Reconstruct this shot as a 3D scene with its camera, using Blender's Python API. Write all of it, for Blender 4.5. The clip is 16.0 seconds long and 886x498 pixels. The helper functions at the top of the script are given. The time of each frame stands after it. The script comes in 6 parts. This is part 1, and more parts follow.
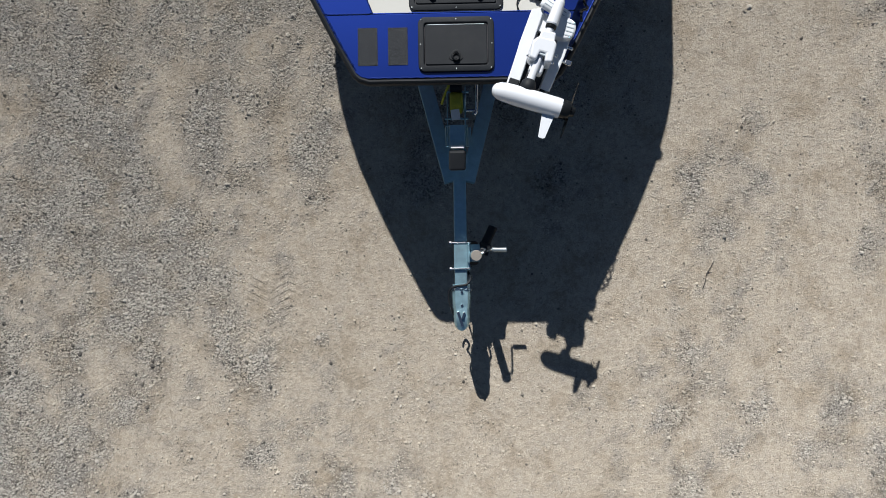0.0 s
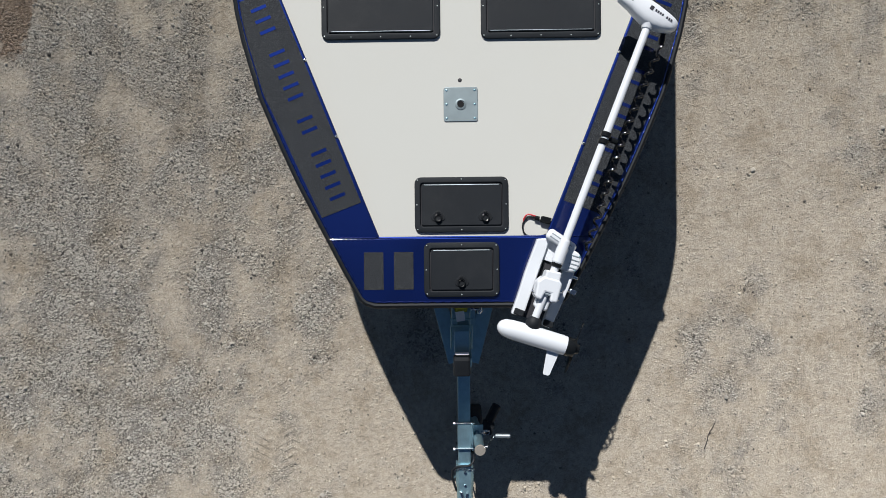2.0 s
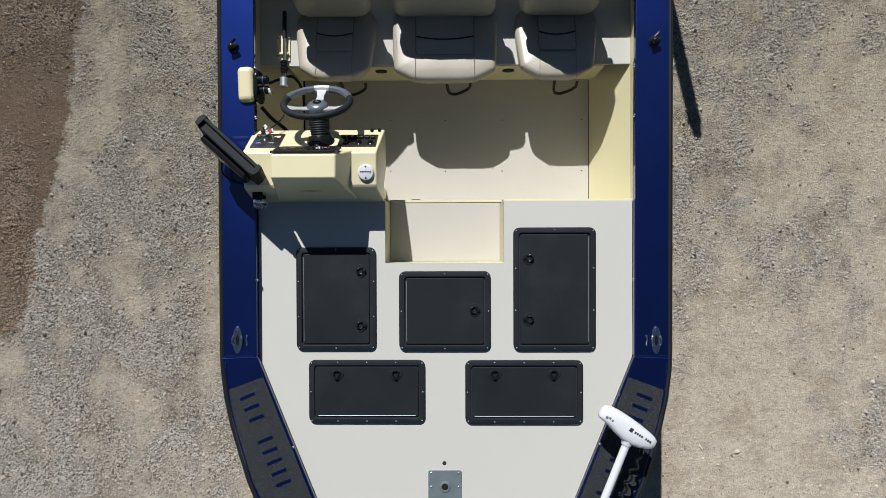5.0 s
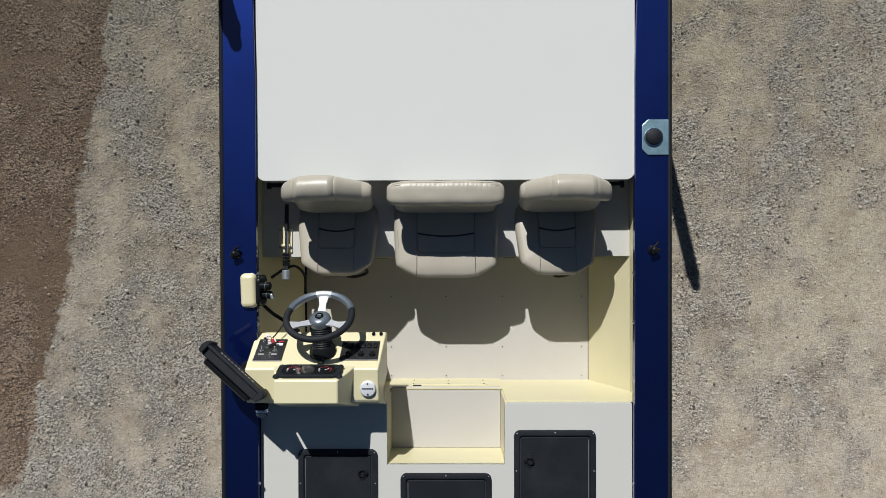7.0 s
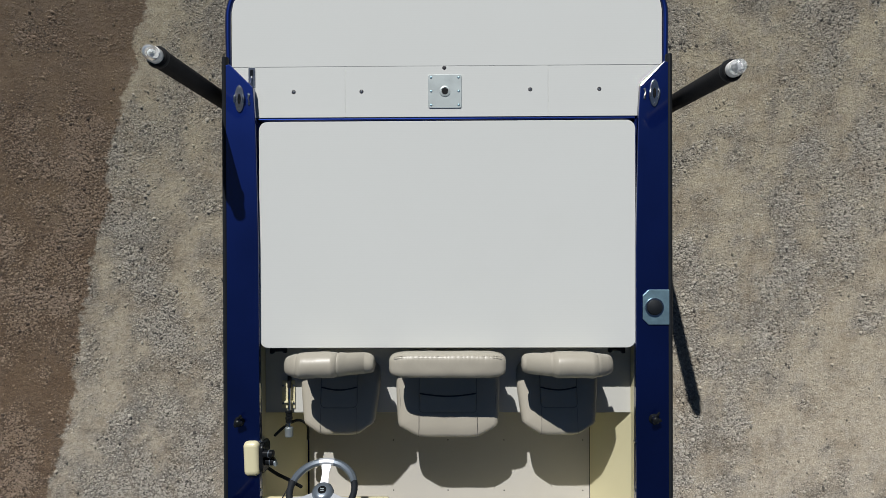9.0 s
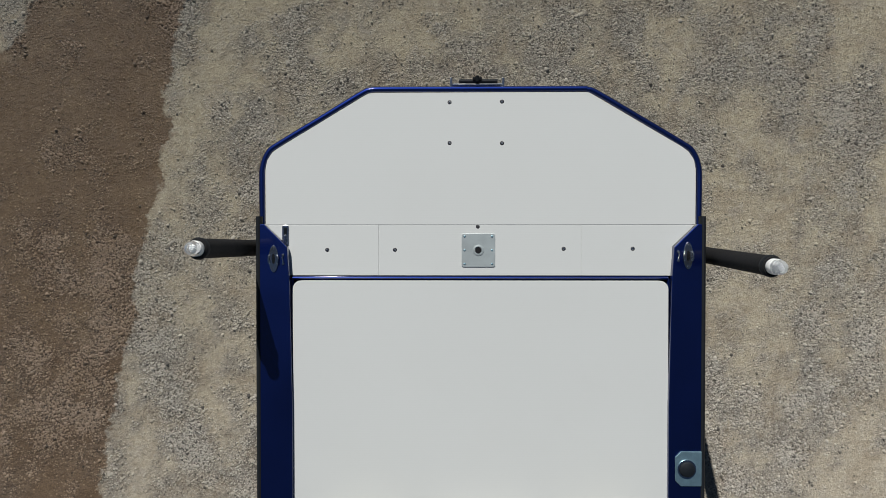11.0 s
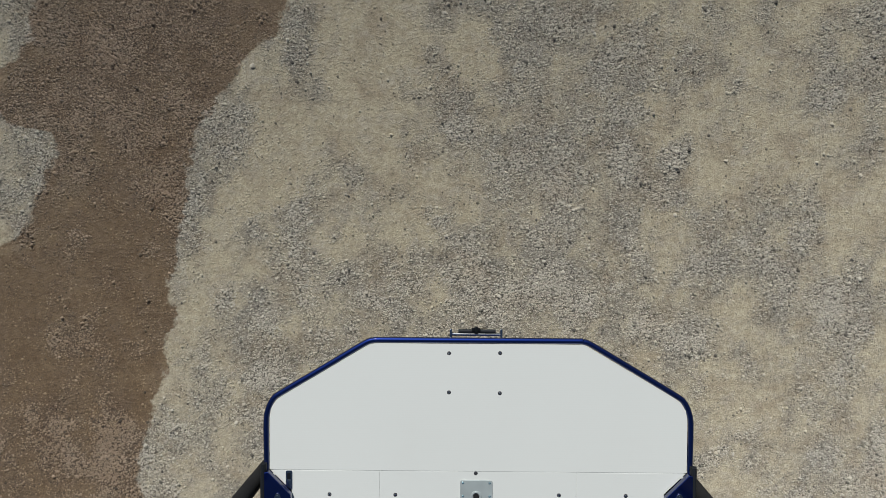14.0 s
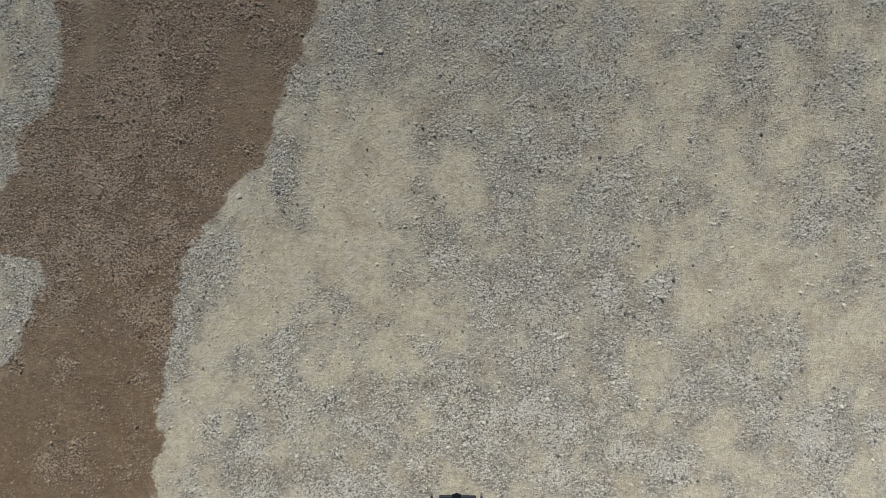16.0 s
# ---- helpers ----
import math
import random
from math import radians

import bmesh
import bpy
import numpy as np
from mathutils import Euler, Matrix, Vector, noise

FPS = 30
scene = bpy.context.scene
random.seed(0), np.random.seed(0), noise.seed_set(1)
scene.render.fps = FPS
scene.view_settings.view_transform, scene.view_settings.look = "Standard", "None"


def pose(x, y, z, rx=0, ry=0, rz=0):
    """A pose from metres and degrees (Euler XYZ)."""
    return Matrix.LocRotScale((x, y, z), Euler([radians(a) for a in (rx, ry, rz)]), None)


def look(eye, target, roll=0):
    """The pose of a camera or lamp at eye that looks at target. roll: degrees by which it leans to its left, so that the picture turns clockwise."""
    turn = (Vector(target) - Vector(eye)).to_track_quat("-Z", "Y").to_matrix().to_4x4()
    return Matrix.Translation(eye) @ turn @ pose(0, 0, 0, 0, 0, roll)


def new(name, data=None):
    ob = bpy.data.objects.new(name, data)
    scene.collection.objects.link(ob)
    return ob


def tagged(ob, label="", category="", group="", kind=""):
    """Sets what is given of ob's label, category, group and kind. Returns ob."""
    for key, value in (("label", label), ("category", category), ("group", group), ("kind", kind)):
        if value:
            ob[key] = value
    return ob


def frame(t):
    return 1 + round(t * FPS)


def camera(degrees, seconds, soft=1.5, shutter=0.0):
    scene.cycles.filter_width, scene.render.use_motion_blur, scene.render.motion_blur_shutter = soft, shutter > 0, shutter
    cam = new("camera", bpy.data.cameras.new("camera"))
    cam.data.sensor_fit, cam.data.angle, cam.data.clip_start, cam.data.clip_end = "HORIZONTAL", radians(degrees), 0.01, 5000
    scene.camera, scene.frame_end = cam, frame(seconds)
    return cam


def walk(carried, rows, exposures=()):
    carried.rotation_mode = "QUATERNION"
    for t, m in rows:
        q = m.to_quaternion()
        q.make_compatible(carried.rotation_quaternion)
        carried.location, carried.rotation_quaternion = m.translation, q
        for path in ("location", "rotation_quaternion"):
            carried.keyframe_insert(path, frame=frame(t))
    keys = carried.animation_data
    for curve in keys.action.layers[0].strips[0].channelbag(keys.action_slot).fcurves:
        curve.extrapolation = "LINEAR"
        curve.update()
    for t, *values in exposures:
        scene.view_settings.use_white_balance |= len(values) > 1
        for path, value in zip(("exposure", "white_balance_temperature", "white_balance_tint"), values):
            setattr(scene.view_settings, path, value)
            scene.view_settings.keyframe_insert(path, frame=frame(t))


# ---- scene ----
cam = camera(71.0, 16.0, soft=0.5)
PATH = [
    (0, -0.095, 0.043, 4.454, -0.75, -0.10, -0.87),
    (0.5, -0.114, 0.328, 4.457, -0.80, -0.12, -0.83),
    (1, -0.126, 0.602, 4.458, -0.98, -0.06, -0.76),
    (1.5, -0.122, 0.897, 4.464, -1.11, -0.10, -0.73),
    (2, -0.106, 1.232, 4.455, -1.25, -0.08, -0.58),
    (2.5, -0.082, 1.569, 4.459, -1.43, -0.02, -0.56),
    (3, -0.062, 1.921, 4.467, -1.58, 0.03, -0.52),
    (3.5, -0.058, 2.255, 4.469, -1.74, -0.02, -0.47),
    (4, -0.042, 2.626, 4.462, -1.77, 0.04, -0.35),
    (4.5, -0.017, 2.978, 4.462, -1.86, 0.11, -0.33),
    (5, -0.004, 3.321, 4.463, -2.08, 0.06, -0.21),
    (7.5, -0.023, 4.617, 4.450, -1.67, -0.20, -0.21),
    (8, -0.014, 4.838, 4.454, -1.55, -0.11, -0.15),
    (8.5, -0.006, 5.054, 4.460, -1.53, -0.05, -0.17),
    (9, -0.023, 5.270, 4.447, -1.49, -0.09, -0.23),
    (11.5, -0.208, 6.365, 4.429, -2.08, 0.07, 0.02),
    (12, -0.209, 6.572, 4.431, -2.08, 0.06, 0.04),
    (12.5, -0.213, 6.813, 4.436, -2.15, 0.04, 0.08),
    (13, -0.211, 7.064, 4.450, -2.26, -0.06, 0.15),
    (13.5, -0.208, 7.296, 4.467, -2.33, -0.12, 0.17),
    (14, -0.206, 7.558, 4.469, -2.58, -0.16, 0.29),
    (14.5, -0.189, 7.787, 4.461, -2.67, -0.24, 0.32),
    (15, -0.173, 8.058, 4.458, -2.98, -0.30, 0.40),
    (15.5, -0.154, 8.325, 4.454, -3.15, -0.35, 0.46),
    (16, -0.106, 8.553, 4.445, -3.47, -0.12, 0.46),
]
walk(cam, [(t, pose(x, y, z, rx, ry, rz)) for t, x, y, z, rx, ry, rz in PATH],
     exposures=[(0.0, 0.44, 6500, 10), (1.5, 0.33, 6500, 10), (3.0, 0.29, 6500, 10), (5.0, 0.27, 6500, 10), (8.5, -0.04, 6500, 10), (12.0, -0.16, 6500, 9), (13.5, -0.02, 6500, 8), (15.0, 0.08, 6400, 8), (15.5, 0.15, 6280, 8), (16.0, 0.22, 6180, 8)])

# ---- light ----
SUN_AZ, SUN_EL = radians(-15.4), radians(40.2)
world = bpy.data.worlds.new("sky")
scene.world = world
world.use_nodes = True
wn = world.node_tree.nodes
sky = wn.new("ShaderNodeTexSky")
sky.sky_type, sky.sun_disc = "NISHITA", False
sky.sun_elevation, sky.sun_rotation = SUN_EL, SUN_AZ % (2 * math.pi)
sky.dust_density, sky.ozone_density = 0.25, 3.0
world.node_tree.links.new(sky.outputs[0], wn["Background"].inputs[0])
wn["Background"].inputs[1].default_value = 0.034
lamp = bpy.data.lights.new("sun", "SUN")
lamp.energy, lamp.angle, lamp.color = 5.0, radians(0.53), (1.0, 0.985, 0.955)
sun = new("sun", lamp)
toward = Vector((math.sin(SUN_AZ) * math.cos(SUN_EL), math.cos(SUN_AZ) * math.cos(SUN_EL), math.sin(SUN_EL)))
sun.matrix_basis = look(toward * 30, (0, 0, 0))


# ---- materials ----
def material(name, colour, rough=0.5, metal=0.0, vary=0.12, scale=6.0, fine=180.0, bump=0.0, coat=0.0, dirt=None, amount=0.0):
    """Principled surface: broad blotches and fine grain in the colour, roughness that wanders, fine relief, optional dirt film."""
    m = bpy.data.materials.new(name)
    m.use_nodes = True
    n, l = m.node_tree.nodes, m.node_tree.links
    p = n["Principled BSDF"]
    tex = n.new("ShaderNodeTexCoord")
    broad, grain = n.new("ShaderNodeTexNoise"), n.new("ShaderNodeTexNoise")
    broad.inputs["Scale"].default_value, broad.inputs["Detail"].default_value = scale, 5
    grain.inputs["Scale"].default_value, grain.inputs["Detail"].default_value = fine, 3
    for k in (broad, grain):
        l.new(tex.outputs["Object"], k.inputs["Vector"])
    mean = n.new("ShaderNodeMath")
    mean.operation = "ADD"
    l.new(broad.outputs[0], mean.inputs[0]), l.new(grain.outputs[0], mean.inputs[1])
    ramp = n.new("ShaderNodeValToRGB")
    ramp.color_ramp.elements[0].position, ramp.color_ramp.elements[1].position = 0.3, 0.7
    half = n.new("ShaderNodeMath")
    half.operation, half.inputs[1].default_value = "MULTIPLY", 0.5
    l.new(mean.outputs[0], half.inputs[0]), l.new(half.outputs[0], ramp.inputs[0])
    ramp.color_ramp.elements[0].color = (*[c * (1 - vary) for c in colour], 1)
    ramp.color_ramp.elements[1].color = (*[min(1, c * (1 + vary)) for c in colour], 1)
    out = ramp.outputs[0]
    if dirt:
        spots = n.new("ShaderNodeTexNoise")
        spots.inputs["Scale"].default_value, spots.inputs["Detail"].default_value, spots.inputs["Roughness"].default_value = 3.1, 8, 0.72
        l.new(tex.outputs["Object"], spots.inputs["Vector"])
        sel = n.new("ShaderNodeMapRange")
        sel.inputs[1].default_value, sel.inputs[2].default_value, sel.inputs[4].default_value = 0.48, 0.78, amount
        l.new(spots.outputs[0], sel.inputs[0])
        mix = n.new("ShaderNodeMixRGB")
        mix.inputs[2].default_value = (*dirt, 1)
        l.new(sel.outputs[0], mix.inputs[0]), l.new(out, mix.inputs[1])
        out = mix.outputs[0]
    l.new(out, p.inputs["Base Color"])
    rr = n.new("ShaderNodeMapRange")
    rr.inputs[3].default_value, rr.inputs[4].default_value = max(0.02, rough * 0.82), min(1, rough * 1.18)
    l.new(broad.outputs[0], rr.inputs[0]), l.new(rr.outputs[0], p.inputs["Roughness"])
    p.inputs["Metallic"].default_value = metal
    p.inputs["Specular IOR Level"].default_value = 0.25 if rough > 0.55 else 0.5
    p.inputs["Coat Weight"].default_value = coat
    p.inputs["Coat Roughness"].default_value = 0.06
    if bump:
        b = n.new("ShaderNodeBump")
        b.inputs["Strength"].default_value, b.inputs["Distance"].default_value = 1.0, bump
        l.new(grain.outputs[0], b.inputs["Height"]), l.new(b.outputs[0], p.inputs["Normal"])
    return m


BLUE = material("deep_blue_pearl_paint", (0.0055, 0.0160, 0.112), 0.50, 1.0, 0.10, 2.2, 900, 0.0, 1.0)
BLUE.node_tree.nodes["Principled BSDF"].inputs["Coat IOR"].default_value = 1.8
DECK = material("off_white_deck_sheet", (0.478, 0.479, 0.450), 0.8, 0, 0.025, 1.3, 400, 0.00015, 0, (0.45, 0.42, 0.36), 0.10)
CREAM = material("pale_yellow_gelcoat", (0.60, 0.557, 0.362), 0.42, 0, 0.03, 2.0, 500, 0.00008, 0.15, (0.5, 0.43, 0.27), 0.10)
BLACK = material("black_moulded_plastic", (0.0100, 0.0125, 0.0160), 0.62, 0, 0.22, 5, 650, 0.0006, 0, (0.05, 0.052, 0.053), 0.25)
FLOOR = material("off_white_floor_sheet", (0.455, 0.438, 0.405), 0.85, 0, 0.03, 1.7, 350, 0.0002, 0, (0.36, 0.33, 0.28), 0.2)
# paler copy of the plate alloy: its bright reflection is put into the colour
LITALLOY = material("lit_alloy", (0.42, 0.47, 0.47), 0.42, 0.4, 0.12, 14, 700, 0.0001, 0, (0.3, 0.3, 0.28), 0.2)
SATIN = material("satin_grey_rim_trim", (0.16, 0.19, 0.225), 0.30, 0.55, 0.08, 10, 500, 0)
SPOKE = material("silver_anodised_alloy", (0.46, 0.48, 0.51), 0.5, 0.35, 0.05, 14, 700, 0)
STITCH = material("grey_stitched_seam", (0.20, 0.185, 0.165), 0.7)
GLOSSBLACK = material("black_gloss_plastic", (0.008, 0.009, 0.010), 0.2, 0, 0.2, 9, 400, 0.0, 0.0)
RUBBER = material("black_rubber", (0.010, 0.012, 0.015), 0.58, 0, 0.25, 9, 500, 0.0003, 0, (0.03, 0.03, 0.03), 0.15)
FOAM = material("black_foam_sleeve", (0.012, 0.012, 0.013), 0.85, 0, 0.25, 9, 300, 0.0006)
WHITE = material("white_powder_coat", (0.60, 0.625, 0.66), 0.35, 0, 0.02, 6, 500, 0.00006, 0.2, (0.5, 0.5, 0.48), 0.10)
PVC = material("white_pvc", (0.78, 0.78, 0.76), 0.35, 0, 0.04, 8, 300, 0)
STEEL = material("stainless_steel", (0.62, 0.63, 0.64), 0.2, 1, 0.1, 20, 600, 0.0001)
ALLOY = material("brushed_aluminium", (0.36, 0.41, 0.44), 0.5, 0.8, 0.12, 14, 700, 0.0001, 0, (0.25, 0.25, 0.24), 0.3)
GALV = material("galvanised_steel", (0.30, 0.47, 0.54), 0.42, 0.85, 0.18, 24, 240, 0.0002, 0, (0.20, 0.20, 0.19), 0.35)
VINYL = material("beige_marine_vinyl", (0.335, 0.310, 0.256), 0.40, 0, 0.05, 7, 420, 0.0002, 0, (0.30, 0.275, 0.235), 0.22)
STRAPBROWN = material("dark_brown_webbing", (0.045, 0.036, 0.028), 0.8, 0, 0.5, 40, 500, 0.0006)
SEAM = material("dark_seam_piping", (0.03, 0.03, 0.035), 0.6)
STRAP = material("yellow_winch_strap", (0.42, 0.40, 0.05), 0.8, 0, 0.25, 30, 300, 0.0008)
CARBON = material("black_switch_panel", (0.015, 0.016, 0.017), 0.35, 0, 0.5, 60, 300, 0.0002, 0.3)
RED = material("red_plastic", (0.42, 0.022, 0.03), 0.5)
# darker copy of the same alloy, with the dimmer reflection as base colour
DIMALLOY = material("dim_alloy", (0.20, 0.245, 0.262), 0.5, 0.5, 0.14, 16, 600, 0.0001, 0, (0.16, 0.16, 0.15), 0.3)
FAINT = material("faint_olive_print", (0.33, 0.31, 0.20), 0.5)
INK = material("dark_print", (0.03, 0.03, 0.04), 0.6)
PALE = material("pale_print", (0.72, 0.72, 0.72), 0.5)
SCREEN = material("dark_dial_glass", (0.008, 0.009, 0.010), 0.08, 0, 0.1, 10, 100, 0, 0.8)
CORD = material("black_gloss_cord", (0.006, 0.006, 0.007), 0.10, 0, 0.2, 9, 400)
TYRE = material("tyre_rubber", (0.02, 0.02, 0.021), 0.75, 0, 0.2, 12, 200, 0.0006, 0, (0.15, 0.12, 0.09), 0.4)
LEVER = material("chrome", (0.78, 0.79, 0.8), 0.1, 1, 0.05, 12, 300, 0)


def grit_pad():
    """Grey-black non-slip pad with light and dark grit."""
    m = material("grit_non_slip_pad", (0.05, 0.052, 0.055), 0.75, 0, 0.3, 4, 300, 0)
    n, l = m.node_tree.nodes, m.node_tree.links
    p = n["Principled BSDF"]
    tex, vor = n.new("ShaderNodeTexCoord"), n.new("ShaderNodeTexVoronoi")
    vor.inputs["Scale"].default_value = 420
    l.new(tex.outputs["Object"], vor.inputs["Vector"])
    ramp = n.new("ShaderNodeValToRGB")
    e = ramp.color_ramp.elements
    e[0].position, e[0].color = 0.15, (0.013, 0.014, 0.017, 1)
    e[1].position, e[1].color = 0.95, (0.058, 0.065, 0.072, 1)
    mid = ramp.color_ramp.elements.new(0.7)
    mid.color = (0.024, 0.027, 0.031, 1)
    sep = n.new("ShaderNodeSeparateColor")
    l.new(vor.outputs["Color"], sep.inputs[0]), l.new(sep.outputs[0], ramp.inputs[0]), l.new(ramp.outputs[0], p.inputs["Base Color"])
    b = n.new("ShaderNodeBump")
    b.inputs["Strength"].default_value, b.inputs["Distance"].default_value = 1, 0.0012
    l.new(vor.outputs["Distance"], b.inputs["Height"]), l.new(b.outputs[0], p.inputs["Normal"])
    return m


def ribbed_sheet():
    """Off-white composite sheet with fine moulded ribs across the boat."""
    m = material("off_white_ribbed_sheet", (0.537, 0.552, 0.536), 0.8, 0, 0.02, 1.1, 300, 0, 0, (0.48, 0.48, 0.45), 0.10)
    n, l = m.node_tree.nodes, m.node_tree.links
    p = n["Principled BSDF"]
    tex, wave = n.new("ShaderNodeTexCoord"), n.new("ShaderNodeTexWave")
    wave.bands_direction = "Y"
    wave.inputs["Scale"].default_value, wave.inputs["Distortion"].default_value = 24, 0.7
    l.new(tex.outputs["Object"], wave.inputs["Vector"])
    b = n.new("ShaderNodeBump")
    b.inputs["Strength"].default_value, b.inputs["Distance"].default_value = 0.13, 0.0005
    l.new(wave.outputs[0], b.inputs["Height"]), l.new(b.outputs[0], p.inputs["Normal"])
    return m


def clear_plastic():
    m = bpy.data.materials.new("clear_plastic")
    m.use_nodes = True
    p = m.node_tree.nodes["Principled BSDF"]
    p.inputs["Base Color"].default_value = (0.93, 0.95, 0.96, 1)
    p.inputs["Roughness"].default_value, p.inputs["Transmission Weight"].default_value, p.inputs["IOR"].default_value = 0.05, 0.85, 1.45
    return m


PAD, RIB, CLEAR = grit_pad(), ribbed_sheet(), clear_plastic()
for dull in (BLACK, RUBBER, PAD, FOAM):
    dull.node_tree.nodes["Principled BSDF"].inputs["Specular IOR Level"].default_value = 0.2
GLOSSBLACK.node_tree.nodes["Principled BSDF"].inputs["Specular IOR Level"].default_value = 0.22

WET_EDGE = [(2.2, -3.35), (2.6, -3.06), (2.93, -2.98), (3.34, -2.89), (3.76, -2.78), (4.12, -2.66), (4.34, -2.68), (4.76, -2.59), (5.25, -2.48), (5.61, -2.39),
            (5.81, -2.41), (6.33, -2.23), (6.6, -2.2), (6.82, -2.12), (7.03, -2.18), (7.24, -2.11), (7.62, -2.05), (8.17, -1.97), (8.35, -1.85), (8.66, -1.64),
            (8.87, -1.39), (9.38, -1.22), (9.73, -1.06), (10.3, -0.9)]
DRY_EDGE = [(2.2, -3.3), (2.7, -3.25), (3.0, -3.5), (3.6, -4.2), (7.2, -4.0), (7.4, -3.27), (7.65, -3.12), (8.0, -2.97), (8.17, -2.98), (8.22, -3.25), (8.5, -3.6),
            (8.7, -3.2), (9.08, -3.08), (9.36, -2.83), (9.7, -2.79), (10.3, -2.85)]


def ground_material(stones=False):
    """Dusty caliche gravel: tan dust and grey stone in blotches, grains of many sizes, their small shadows partly as
    dark specks in the colour, a long damp patch with ragged edges.
    """
    m = bpy.data.materials.new("loose_gravel" if stones else "packed_gravel")
    m.use_nodes = True
    n, l = m.node_tree.nodes, m.node_tree.links
    p = n["Principled BSDF"]
    geo = n.new("ShaderNodeNewGeometry")
    at = geo.outputs["Position"]

    def noise_tex(scale, detail=4, rough=0.55):
        k = n.new("ShaderNodeTexNoise")
        k.inputs["Scale"].default_value, k.inputs["Detail"].default_value, k.inputs["Roughness"].default_value = scale, detail, rough
        l.new(at, k.inputs["Vector"])
        return k.outputs[0]

    def cells(scale):
        k = n.new("ShaderNodeTexVoronoi")
        k.inputs["Scale"].default_value = scale
        l.new(at, k.inputs["Vector"])
        s = n.new("ShaderNodeSeparateColor")
        l.new(k.outputs["Color"], s.inputs[0])
        return k.outputs["Distance"], s.outputs[0]

    def calc(op, a, b, c=None):
        k = n.new("ShaderNodeMath")
        k.operation = op
        for i, v in enumerate((a, b, c)):
            if v is None:
                continue
            if isinstance(v, (int, float)):
                k.inputs[i].default_value = v
            else:
                l.new(v, k.inputs[i])
        return k.outputs[0]

    def span(v, a, b, c=0.0, d=1.0, smooth=False):
        k = n.new("ShaderNodeMapRange")
        k.interpolation_type = "SMOOTHSTEP" if smooth else "LINEAR"
        for i, x in zip((1, 2, 3, 4), (a, b, c, d)):
            k.inputs[i].default_value = x
        l.new(v, k.inputs[0])
        return k.outputs[0]

    def mix(f, a, b, kind="MIX"):
        k = n.new("ShaderNodeMixRGB")
        k.blend_type = kind
        for i, v in enumerate((f, a, b)):
            if isinstance(v, (int, float)):
                k.inputs[i].default_value = v
            elif isinstance(v, tuple):
                k.inputs[i].default_value = (*v, 1)
            else:
                l.new(v, k.inputs[i])
        return k.outputs[0]

    def edge(points, y):
        k = n.new("ShaderNodeValToRGB")
        e = k.color_ramp.elements
        e[0].position, e[1].position = (points[0][0] - 2.0) / 8.5, (points[-1][0] - 2.0) / 8.5
        for yy, xx in points[1:-1]:
            e.new((yy - 2.0) / 8.5)
        for i, (yy, xx) in enumerate(points):
            v = (xx + 5) / 5
            e[i].color = (v, v, v, 1)
        l.new(span(y, 2.0, 10.5), k.inputs[0])
        return calc("MULTIPLY_ADD", k.outputs[0], 5.0, -5.0)

    mid = noise_tex(9, 6, 0.7)
    fine = noise_tex(150, 5, 0.75)
    clod = noise_tex(24, 4, 0.6)
    warm = (0.36, 0.295, 0.212)
    sep = n.new("ShaderNodeSeparateXYZ")
    l.new(at, sep.inputs[0])
    x, y = sep.outputs[0], sep.outputs[1]
    loose_at = n.new("ShaderNodeAttribute")
    loose_at.attribute_name = "loose"
    f = calc("ADD", loose_at.outputs["Fac"], calc("ADD", span(mid, 0.3, 0.7, -0.22, 0.22), span(clod, 0.3, 0.7, -0.10, 0.10)))
    f = span(f, -0.08, 1.08)
    aft = span(y, 1.5, 7.0, 0, 1, True)
    base = mix(f, mix(aft, (0.565, 0.502, 0.412), (0.555, 0.495, 0.360)), mix(aft, (0.450, 0.427, 0.390), (0.475, 0.444, 0.380)))
    base = mix(span(noise_tex(3.4, 5, 0.65), 0.48, 0.66, 0, 0.55), base, warm)
    base = mix(span(noise_tex(6.0, 6, 0.7), 0.5, 0.66, 0, 0.4), base, (0.485, 0.45, 0.395))
    d1, c1 = cells(64)
    d2, c2 = cells(130)
    if stones:
        inf = n.new("ShaderNodeNewGeometry")
        k = n.new("ShaderNodeValToRGB")
        e = k.color_ramp.elements
        # lowest tones: dark stones, and specks of pebble shadow put into the colour
        e[0].color, e[1].color = (0.16, 0.16, 0.17, 1), (1.16, 1.16, 1.16, 1)
        for at_, v in ((0.11, 0.36), (0.19, 0.72), (0.5, 0.95), (0.90, 1.03)):
            h = e.new(at_)
            h.color = (v, v * 0.995, v * 0.985, 1)
        l.new(inf.outputs["Random Per Island"], k.inputs[0])
        base = mix(1.0, mix(0.22, base, (0.44, 0.42, 0.388)), k.outputs[0], "MULTIPLY")
        base = mix(span(fine, 0.3, 0.7, 0, 0.2), base, (0.2, 0.18, 0.15))
    else:
        loose = span(f, 0.0, 1.0, 0.35, 1.0)
        base = mix(calc("MULTIPLY", loose, span(c1, 0.62, 0.66, 0, 0.75)), base, mix(1.0, base, mix(c2, (0.50, 0.50, 0.51), (1.12, 1.12, 1.12)), "MULTIPLY"))
        # cell-sized dark specks painted for the shadows of small stones
        base = mix(calc("MULTIPLY", loose, span(c2, 0.0, 1.0, 0.85, 0.0)), base, mix(1.0, base, (0.52, 0.515, 0.51), "MULTIPLY"))
        base = mix(calc("MULTIPLY", span(f, 0.1, 0.7), span(noise_tex(30, 3, 0.7), 0.47, 0.60, 0.0, 0.8)), base, mix(1.0, base, (0.66, 0.655, 0.65), "MULTIPLY"))
